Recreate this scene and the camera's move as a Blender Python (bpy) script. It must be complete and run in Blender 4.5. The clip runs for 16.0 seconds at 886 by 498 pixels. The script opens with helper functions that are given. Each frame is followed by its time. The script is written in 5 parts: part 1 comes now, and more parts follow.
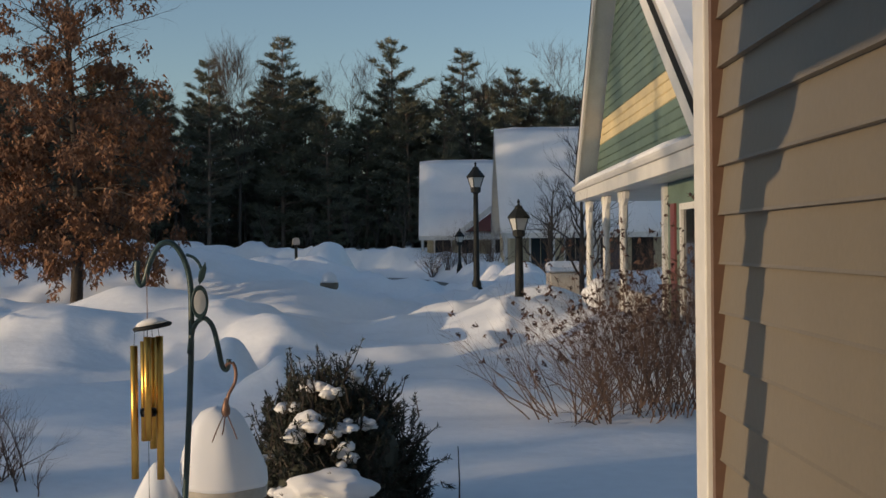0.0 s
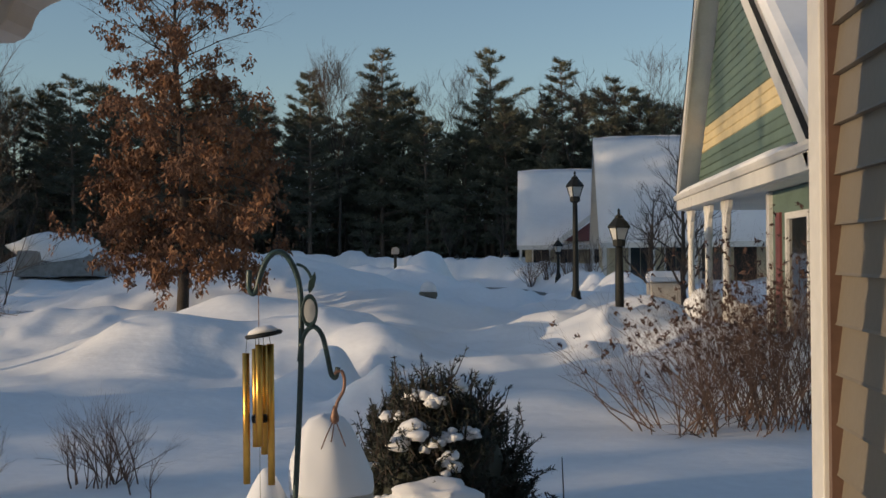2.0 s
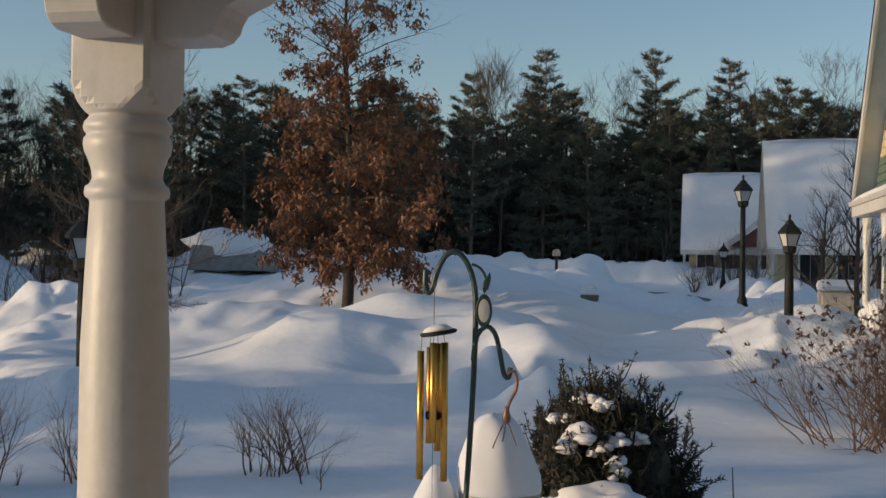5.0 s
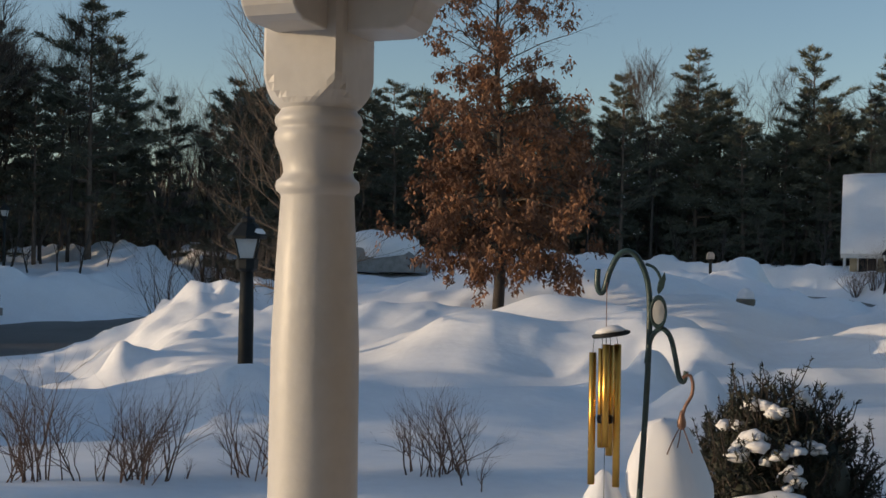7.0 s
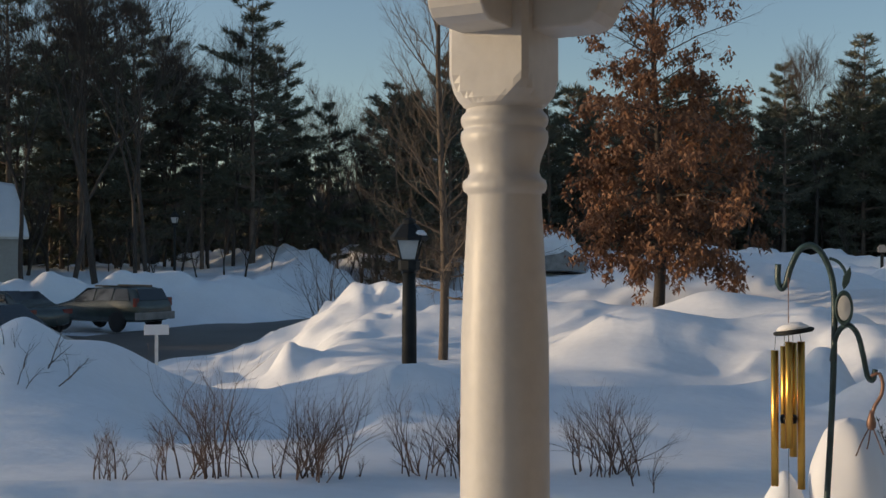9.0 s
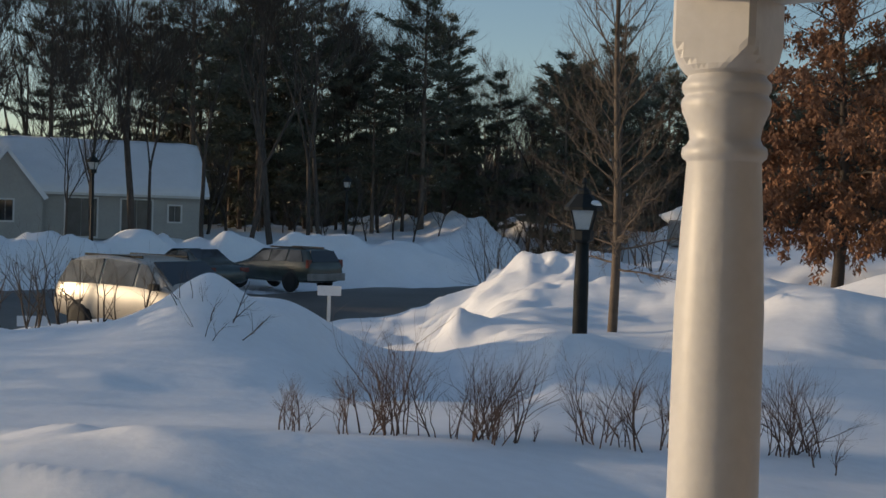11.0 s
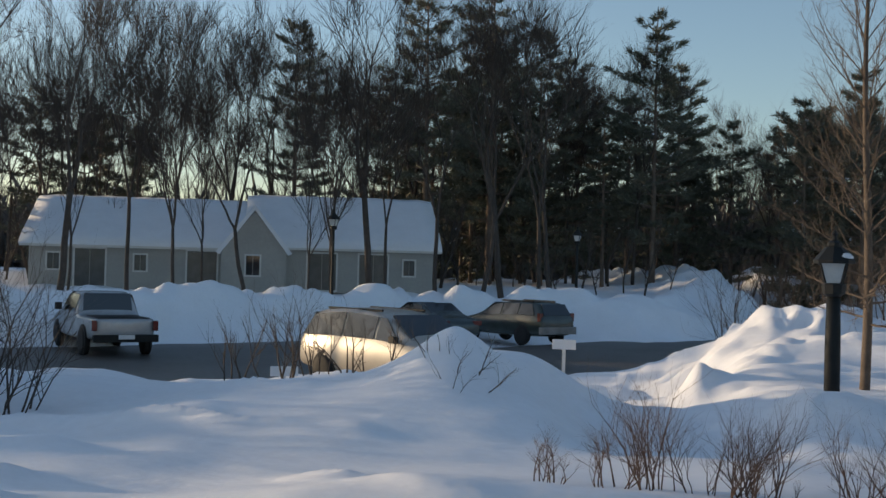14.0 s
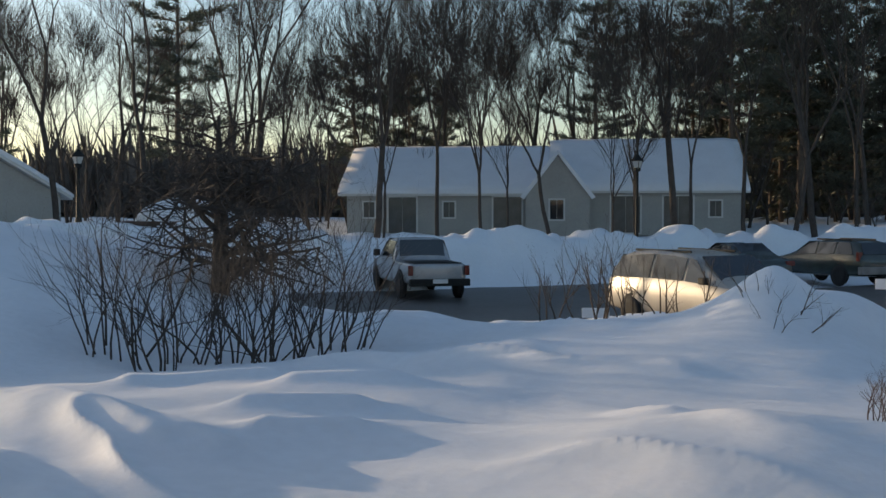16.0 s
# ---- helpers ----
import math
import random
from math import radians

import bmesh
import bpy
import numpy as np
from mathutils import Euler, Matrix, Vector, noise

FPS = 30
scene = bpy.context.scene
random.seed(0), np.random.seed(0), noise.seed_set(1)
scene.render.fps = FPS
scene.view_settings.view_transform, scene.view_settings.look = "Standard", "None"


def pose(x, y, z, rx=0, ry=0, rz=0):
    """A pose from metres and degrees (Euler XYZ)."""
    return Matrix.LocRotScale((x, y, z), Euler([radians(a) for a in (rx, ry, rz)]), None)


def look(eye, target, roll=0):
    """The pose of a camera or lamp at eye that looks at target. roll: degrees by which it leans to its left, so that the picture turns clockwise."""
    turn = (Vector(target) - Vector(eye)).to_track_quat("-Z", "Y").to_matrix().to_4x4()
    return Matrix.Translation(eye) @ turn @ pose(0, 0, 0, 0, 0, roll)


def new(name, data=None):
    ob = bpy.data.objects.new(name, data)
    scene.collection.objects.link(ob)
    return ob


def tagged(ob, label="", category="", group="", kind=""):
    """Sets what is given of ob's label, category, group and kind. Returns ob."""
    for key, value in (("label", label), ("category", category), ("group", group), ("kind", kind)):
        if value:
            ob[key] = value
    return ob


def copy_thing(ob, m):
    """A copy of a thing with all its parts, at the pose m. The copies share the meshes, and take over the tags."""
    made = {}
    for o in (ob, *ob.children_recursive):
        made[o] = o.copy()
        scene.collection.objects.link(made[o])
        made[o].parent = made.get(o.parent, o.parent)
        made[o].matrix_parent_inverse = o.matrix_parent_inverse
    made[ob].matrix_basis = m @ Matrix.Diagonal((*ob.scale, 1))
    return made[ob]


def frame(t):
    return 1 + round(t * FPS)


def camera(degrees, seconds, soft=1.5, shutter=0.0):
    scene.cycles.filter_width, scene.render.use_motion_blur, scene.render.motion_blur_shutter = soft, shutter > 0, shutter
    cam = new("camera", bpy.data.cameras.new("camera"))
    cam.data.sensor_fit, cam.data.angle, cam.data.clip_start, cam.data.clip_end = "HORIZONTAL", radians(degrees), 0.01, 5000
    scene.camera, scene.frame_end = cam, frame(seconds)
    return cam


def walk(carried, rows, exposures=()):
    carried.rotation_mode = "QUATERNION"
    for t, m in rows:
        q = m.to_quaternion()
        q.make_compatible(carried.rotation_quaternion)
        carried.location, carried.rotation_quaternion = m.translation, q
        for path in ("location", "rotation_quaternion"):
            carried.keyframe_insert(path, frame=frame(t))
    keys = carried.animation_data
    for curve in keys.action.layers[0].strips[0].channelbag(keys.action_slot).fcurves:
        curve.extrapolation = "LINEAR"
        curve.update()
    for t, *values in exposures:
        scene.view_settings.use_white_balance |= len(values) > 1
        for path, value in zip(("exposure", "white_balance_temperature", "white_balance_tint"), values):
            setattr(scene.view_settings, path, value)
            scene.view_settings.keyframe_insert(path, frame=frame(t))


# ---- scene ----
cam = camera(42.0, 16.0)
PATH = [
    (0.0, (0.000, -0.000, 2.650), (0.000, 10.000, 2.608), -0.62),
    (0.5, (-0.003, 0.001, 2.651), (-0.117, 10.001, 2.667), -0.61),
    (1.0, (-0.010, 0.008, 2.651), (-0.313, 10.003, 2.670), -0.46),
    (1.5, (-0.019, -0.002, 2.652), (-0.602, 9.980, 2.703), -0.54),
    (2.0, (-0.024, -0.008, 2.651), (-0.868, 9.957, 2.700), -0.55),
    (2.5, (-0.026, -0.002, 2.651), (-1.127, 9.937, 2.687), -0.55),
    (3.0, (-0.037, 0.001, 2.653), (-1.344, 9.915, 2.730), -0.07),
    (3.5, (-0.042, -0.031, 2.654), (-1.584, 9.849, 2.750), -0.15),
    (6.0, (-0.093, -0.017, 2.648), (-2.809, 9.608, 2.606), 0.82),
    (6.5, (-0.116, 0.008, 2.645), (-3.169, 9.530, 2.556), 0.59),
    (7.0, (-0.136, 0.006, 2.642), (-3.569, 9.398, 2.703), 0.93),
    (7.5, (-0.131, 0.009, 2.643), (-3.715, 9.344, 2.707), -0.29),
    (8.0, (-0.154, 0.018, 2.642), (-4.047, 9.229, 2.635), 0.16),
    (8.5, (-0.171, 0.014, 2.645), (-4.388, 9.081, 2.736), 0.39),
    (9.0, (-0.180, -0.005, 2.641), (-4.839, 8.843, 2.686), -0.06),
    (9.5, (-0.200, -0.012, 2.639), (-5.319, 8.578, 2.561), 0.35),
    (12.0, (-0.239, -0.109, 2.626), (-6.568, 7.632, 2.490), 2.38),
    (12.5, (-0.253, -0.120, 2.628), (-6.895, 7.356, 2.600), 2.52),
    (13.0, (-0.252, -0.146, 2.628), (-7.121, 7.120, 2.711), 2.01),
    (13.5, (-0.239, -0.192, 2.631), (-7.365, 6.823, 2.745), 1.76),
    (14.0, (-0.232, -0.237, 2.636), (-7.578, 6.546, 2.806), 1.45),
    (14.5, (-0.211, -0.301, 2.636), (-7.824, 6.182, 2.727), 0.49),
    (15.0, (-0.191, -0.379, 2.637), (-8.367, 5.378, 2.589), 0.35),
    (15.5, (-0.176, -0.412, 2.634), (-8.812, 4.628, 2.483), 0.00),
    (16.0, (-0.169, -0.401, 2.627), (-9.005, 4.267, 2.274), -0.03),
]
walk(cam, [(t, look(eye, target, roll)) for t, eye, target, roll in PATH], [(0.0, -0.08), (3.0, -0.02), (9.5, 0.04), (13.0, 0.18), (14.0, 0.30), (16.0, 0.27)])

# ---- world, sun ----
SUN_YAW, SUN_UP = 117.0, 6.4
sun_dir = Vector((-math.sin(radians(SUN_YAW)) * math.cos(radians(SUN_UP)), math.cos(radians(SUN_YAW)) * math.cos(radians(SUN_UP)), math.sin(radians(SUN_UP))))
world = bpy.data.worlds.new("world")
scene.world = world
world.use_nodes = True
wn = world.node_tree
sky = wn.nodes.new("ShaderNodeTexSky")
sky.sky_type = "NISHITA"
sky.sun_disc = False
sky.sun_elevation = radians(SUN_UP + 6)
sky.sun_rotation = math.atan2(sun_dir.x, sun_dir.y)
sky.air_density, sky.dust_density, sky.ozone_density = 1.0, 0.7, 1.7
wn.links.new(sky.outputs[0], wn.nodes["Background"].inputs[0])
wn.nodes["Background"].inputs[1].default_value = 0.124
sun = new("sun", bpy.data.lights.new("sun", "SUN"))
sun.data.energy, sun.data.angle, sun.data.color = 3.2, radians(0.53), (1.0, 0.74, 0.46)
sun.matrix_world = look(sun_dir * 50, (0, 0, 0))


# ---- materials ----
def mat(name, color, rough=0.6, metal=0.0, var=0.0, scale=3.0, fine=40.0, bump=0.0, bump_scale=30.0, spec=0.5, second=None, obj_rand=0.0, thin=False):
    """Base colour with two scales of variation, gloss and a fine relief."""
    m = bpy.data.materials.new(name)
    m.use_nodes = True
    nt = m.node_tree
    bsdf = nt.nodes["Principled BSDF"]
    bsdf.inputs["Roughness"].default_value = rough
    bsdf.inputs["Metallic"].default_value = metal
    bsdf.inputs["Specular IOR Level"].default_value = spec
    tex = nt.nodes.new("ShaderNodeTexCoord")
    col = None
    if var > 0 or second:
        n1 = nt.nodes.new("ShaderNodeTexNoise")
        n1.inputs["Scale"].default_value = scale
        n1.inputs["Detail"].default_value = 4
        n2 = nt.nodes.new("ShaderNodeTexNoise")
        n2.inputs["Scale"].default_value = fine
        n2.inputs["Detail"].default_value = 3
        nt.links.new(tex.outputs["Object"], n1.inputs["Vector"])
        nt.links.new(tex.outputs["Object"], n2.inputs["Vector"])
        add = nt.nodes.new("ShaderNodeMath")
        add.operation = "MULTIPLY_ADD"
        nt.links.new(n2.outputs["Fac"], add.inputs[0])
        add.inputs[1].default_value = 0.4
        half = nt.nodes.new("ShaderNodeMath")
        half.operation = "MULTIPLY"
        half.inputs[1].default_value = 0.6
        nt.links.new(n1.outputs["Fac"], half.inputs[0])
        nt.links.new(half.outputs[0], add.inputs[2])
        ramp = nt.nodes.new("ShaderNodeValToRGB")
        b = second or tuple(c * (1 - var) for c in color)
        a = color if second else tuple(min(1, c * (1 + var * 0.6)) for c in color)
        ramp.color_ramp.elements[0].position, ramp.color_ramp.elements[1].position = 0.36, 0.64
        ramp.color_ramp.elements[0].color, ramp.color_ramp.elements[1].color = (*b, 1), (*a, 1)
        nt.links.new(add.outputs[0], ramp.inputs[0])
        col = ramp.outputs[0]
    if obj_rand:
        info = nt.nodes.new("ShaderNodeObjectInfo")
        hsv = nt.nodes.new("ShaderNodeHueSaturation")
        rng = nt.nodes.new("ShaderNodeMapRange")
        rng.inputs["To Min"].default_value, rng.inputs["To Max"].default_value = 1 - obj_rand, 1 + obj_rand
        nt.links.new(info.outputs["Random"], rng.inputs["Value"])
        nt.links.new(rng.outputs[0], hsv.inputs["Value"])
        if col:
            nt.links.new(col, hsv.inputs["Color"])
        else:
            hsv.inputs["Color"].default_value = (*color, 1)
        col = hsv.outputs[0]
    if col:
        nt.links.new(col, bsdf.inputs["Base Color"])
    else:
        bsdf.inputs["Base Color"].default_value = (*color, 1)
    if bump:
        n3 = nt.nodes.new("ShaderNodeTexNoise")
        n3.inputs["Scale"].default_value = bump_scale
        n3.inputs["Detail"].default_value = 5
        nt.links.new(tex.outputs["Object"], n3.inputs["Vector"])
        bp = nt.nodes.new("ShaderNodeBump")
        bp.inputs["Strength"].default_value = bump
        bp.inputs["Distance"].default_value = 0.02
        nt.links.new(n3.outputs["Fac"], bp.inputs["Height"])
        nt.links.new(bp.outputs[0], bsdf.inputs["Normal"])
    return m


M_SNOW = mat("snow", (0.90, 0.91, 0.93), 0.75, var=0.05, scale=0.7, fine=12, bump=0.35, bump_scale=7, spec=0.3)
M_ROOF_SNOW = mat("roof_snow", (0.82, 0.82, 0.835), 0.8, var=0.04, scale=1.2, fine=9, bump=0.15, bump_scale=3, spec=0.2)
M_ASPHALT = mat("asphalt", (0.115, 0.105, 0.095), 0.5, var=0.35, scale=0.35, fine=6, bump=0.2, bump_scale=40)
M_SIDING = mat("tan_vinyl_siding", (0.185, 0.157, 0.118), 0.5, var=0.06, scale=2.5, fine=60, bump=0.05, bump_scale=60)
M_WHITE = mat("white_paint", (0.57, 0.555, 0.535), 0.45, var=0.08, scale=4, fine=50, bump=0.06, bump_scale=45)
M_TRIM = mat("trim_paint", (0.66, 0.64, 0.60), 0.5, var=0.08, scale=3, fine=30)
M_COPPER = mat("brown_channel", (0.13, 0.075, 0.055), 0.4, var=0.2, scale=6)
M_GREEN = mat("green_shingle_paint", (0.12, 0.175, 0.14), 0.6, var=0.18, scale=2, fine=25, obj_rand=0.12)
M_YELLOW = mat("cream_shingle_paint", (0.62, 0.50, 0.28), 0.6, var=0.12, scale=2, fine=25, obj_rand=0.06)
M_GLASS = mat("window_glass", (0.02, 0.025, 0.03), 0.05, spec=0.8)
M_GLASS_FAR = mat("curtained_glass", (0.10, 0.10, 0.095), 0.2, var=0.3, scale=2)
M_DARK = mat("dark_metal_paint", (0.016, 0.018, 0.018), 0.6, var=0.3, scale=8, bump=0.05, spec=0.25)
M_POLE = mat("green_black_iron", (0.03, 0.06, 0.06), 0.35, var=0.4, scale=20, fine=90, bump=0.1, bump_scale=120)
M_BRASS = mat("brass_tube", (0.78, 0.44, 0.10), 0.34, metal=1.0, var=0.1, scale=8, fine=60)
M_BARK = mat("bark_grey_brown", (0.072, 0.057, 0.047), 0.9, var=0.35, scale=5, fine=30, bump=0.4, bump_scale=18)
M_PINEBARK = mat("pine_bark", (0.17, 0.125, 0.095), 0.9, var=0.35, scale=3, fine=20, bump=0.4, bump_scale=12)
M_NEEDLE = mat("pine_needles", (0.15, 0.142, 0.095), 0.6, second=(0.085, 0.098, 0.066), scale=0.8, fine=6, obj_rand=0.25)
M_OAKLEAF = mat("dry_oak_leaves", (0.30, 0.135, 0.06), 0.7, second=(0.15, 0.075, 0.042), scale=0.9, fine=7)
M_YEW = mat("yew_needles", (0.022, 0.032, 0.02), 0.65, second=(0.035, 0.036, 0.024), scale=5, fine=30)
M_TWIG = mat("dry_twigs", (0.125, 0.08, 0.06), 0.8, var=0.4, scale=5, fine=30)
M_DRYBERRY = mat("dry_seed_heads", (0.08, 0.045, 0.035), 0.85, var=0.3, scale=10)
M_GREYWALL = mat("pale_house_siding", (0.38, 0.36, 0.325), 0.7, var=0.1, scale=0.8, fine=8)
M_FARWALL = mat("ochre_house_siding", (0.42, 0.36, 0.24), 0.7, var=0.1, scale=0.8, fine=8)
M_BRUSH = mat("grey_brown_brush", (0.16, 0.132, 0.11), 0.8, second=(0.09, 0.08, 0.066), scale=0.2, fine=1.5)
M_TIRE = mat("tyre_rubber", (0.02, 0.02, 0.02), 0.8, var=0.2, scale=10)
M_RIM = mat("alloy_rim", (0.45, 0.45, 0.46), 0.35, metal=0.8, var=0.2, scale=15)
M_CARGREEN = mat("dark_green_car_paint", (0.05, 0.065, 0.06), 0.22, var=0.25, scale=2, spec=0.6)
M_CARGREY = mat("slate_car_paint", (0.06, 0.08, 0.08), 0.22, var=0.25, scale=2, spec=0.6)
M_CARTAN = mat("champagne_car_paint", (0.42, 0.385, 0.335), 0.28, metal=0.12, var=0.12, scale=2, spec=0.6)
M_CARWHITE = mat("silver_truck_paint", (0.42, 0.43, 0.44), 0.25, metal=0.2, var=0.15, scale=2, spec=0.6)
M_SALT = mat("grimy_bumper", (0.25, 0.24, 0.23), 0.6, var=0.3, scale=4)
M_TAIL = mat("tail_light", (0.13, 0.018, 0.018), 0.2)
M_FROST = mat("frosted_lamp_glass", (0.52, 0.52, 0.50), 0.35, var=0.08, scale=10)
M_POT = mat("beige_pot", (0.42, 0.38, 0.32), 0.6, var=0.15, scale=6, fine=50, bump=0.1)
M_RUST = mat("rusty_copper", (0.30, 0.17, 0.12), 0.5, metal=0.4, var=0.3, scale=20)
M_PLATE = mat("number_plate", (0.7, 0.7, 0.7), 0.5, var=0.05)
M_MAPLE = mat("young_maple_bark", (0.115, 0.085, 0.062), 0.85, var=0.3, scale=6, fine=30, bump=0.3, bump_scale=20)
M_RED = mat("barn_red_paint", (0.17, 0.05, 0.05), 0.6, var=0.15, scale=3)


# ---- mesh helpers ----
class Geo:
    """Gathers points and faces of one mesh."""

    def __init__(self):
        self.v, self.f, self.n = [], [], 0

    def add(self, v, f):
        self.v.append(np.asarray(v, float))
        self.f.extend([[i + self.n for i in q] for q in f])
        self.n += len(v)
        return self

    def box(self, x0, y0, z0, x1, y1, z1):
        v = [(x, y, z) for z in (z0, z1) for y in (y0, y1) for x in (x0, x1)]
        return self.add(v, [(0, 2, 3, 1), (4, 5, 7, 6), (0, 1, 5, 4), (2, 6, 7, 3), (0, 4, 6, 2), (1, 3, 7, 5)])

    def tube(self, pts, radii, k=6, cap=True):
        p = np.asarray(pts, float)
        m = len(p)
        d = np.gradient(p, axis=0)
        d /= np.linalg.norm(d, axis=1)[:, None] + 1e-9
        mean = d.mean(axis=0)
        ref = np.array((1.0, 0, 0)) if abs(mean[0]) < 0.6 * np.linalg.norm(mean) + 1e-6 else np.array((0, 1.0, 0.1))
        u = np.cross(d, ref)
        u /= np.linalg.norm(u, axis=1)[:, None] + 1e-9
        w = np.cross(d, u)
        a = np.arange(k) * 2 * np.pi / k
        r = np.broadcast_to(np.asarray(radii, float), (m,))
        ring = p[:, None] + r[:, None, None] * (u[:, None] * np.cos(a)[None, :, None] + w[:, None] * np.sin(a)[None, :, None])
        f = [(i * k + j, i * k + (j + 1) % k, (i + 1) * k + (j + 1) % k, (i + 1) * k + j) for i in range(m - 1) for j in range(k)]
        if cap:
            f += [tuple(range(k))[::-1], tuple((m - 1) * k + j for j in range(k))]
        return self.add(ring.reshape(-1, 3), f)

    def lathe(self, prof, k=24, cx=0, cy=0):
        a = np.arange(k) * 2 * np.pi / k
        v = [(cx + r * math.cos(q), cy + r * math.sin(q), z) for r, z in prof for q in a]
        f = [(i * k + j, i * k + (j + 1) % k, (i + 1) * k + (j + 1) % k, (i + 1) * k + j) for i in range(len(prof) - 1) for j in range(k)]
        f += [tuple(range(k))[::-1], tuple((len(prof) - 1) * k + j for j in range(k))]
        return self.add(v, f)

    def prism(self, poly, axis, a, b):
        """A flat outline (two coordinates) drawn along an axis from a to b."""
        def at(q, s):
            return {"x": (s, q[0], q[1]), "y": (q[0], s, q[1]), "z": (q[0], q[1], s)}[axis]
        k = len(poly)
        v = [at(q, a) for q in poly] + [at(q, b) for q in poly]
        f = [tuple(range(k))[::-1], tuple(range(k, 2 * k))] + [(j, (j + 1) % k, k + (j + 1) % k, k + j) for j in range(k)]
        return self.add(v, f)

    def mesh(self, name, smooth=False, fix=False):
        me = bpy.data.meshes.new(name)
        me.from_pydata(np.concatenate(self.v).tolist() if self.v else [], [], self.f)
        if fix:
            bm = bmesh.new()
            bm.from_mesh(me)
            bmesh.ops.recalc_face_normals(bm, faces=bm.faces)
            bm.to_mesh(me)
            bm.free()
        if smooth:
            me.polygons.foreach_set("use_smooth", [True] * len(me.polygons))
        me.update()
        return me


def part(name, geo, material, parent=None, label="", smooth=False, bevel=0.0, fix=True):
    """Links the geometry as one mesh object under its thing."""
    me = geo.mesh(name, smooth, fix) if hasattr(geo, "mesh") else geo
    if not me.materials:
        me.materials.append(material)
    ob = new(name, me)
    if parent is not None:
        ob.parent = parent
    if bevel:
        bv = ob.modifiers.new("bevel", "BEVEL")
        bv.width, bv.segments, bv.limit_method = bevel, 2, "ANGLE"
    return tagged(ob, label)


def thing(name, m, label, category, group="", kind=""):
    ob = new(name)
    ob.matrix_world = m
    ob.empty_display_size = 0.1
    return tagged(ob, label, category, group, kind)


def at_yaw(yaw, d):
    return -d * math.sin(radians(yaw)), d * math.cos(radians(yaw))


# ---- ground ----
def lattice(x, y, seed):
    """Smooth value noise, -1 to 1."""
    xi, yi = np.floor(x).astype(np.int64), np.floor(y).astype(np.int64)
    fx, fy = x - xi, y - yi
    fx, fy = fx * fx * (3 - 2 * fx), fy * fy * (3 - 2 * fy)

    def h(i, j):
        n = (i * 374761393 + j * 668265263 + seed * 982451653) & 0x7FFFFFFF
        n = ((n ^ (n >> 13)) * 1274126177) & 0x7FFFFFFF
        return ((n ^ (n >> 16)) & 0xFFFF) / 32767.5 - 1
    a = h(xi, yi) * (1 - fx) + h(xi + 1, yi) * fx
    b = h(xi, yi + 1) * (1 - fx) + h(xi + 1, yi + 1) * fx
    return a * (1 - fy) + b * fy


def sstep(a, b, x):
    t = np.clip((x - a) / (b - a), 0, 1)
    return t * t * (3 - 2 * t)


def seg_dist(x, y, pts):
    """Distance to a line of points."""
    best = np.full(np.shape(x), 1e9)
    for (ax, ay), (bx, by) in zip(pts, pts[1:]):
        dx, dy = bx - ax, by - ay
        t = np.clip(((x - ax) * dx + (y - ay) * dy) / (dx * dx + dy * dy), 0, 1)
        best = np.minimum(best, np.hypot(x - ax - t * dx, y - ay - t * dy))
    return best


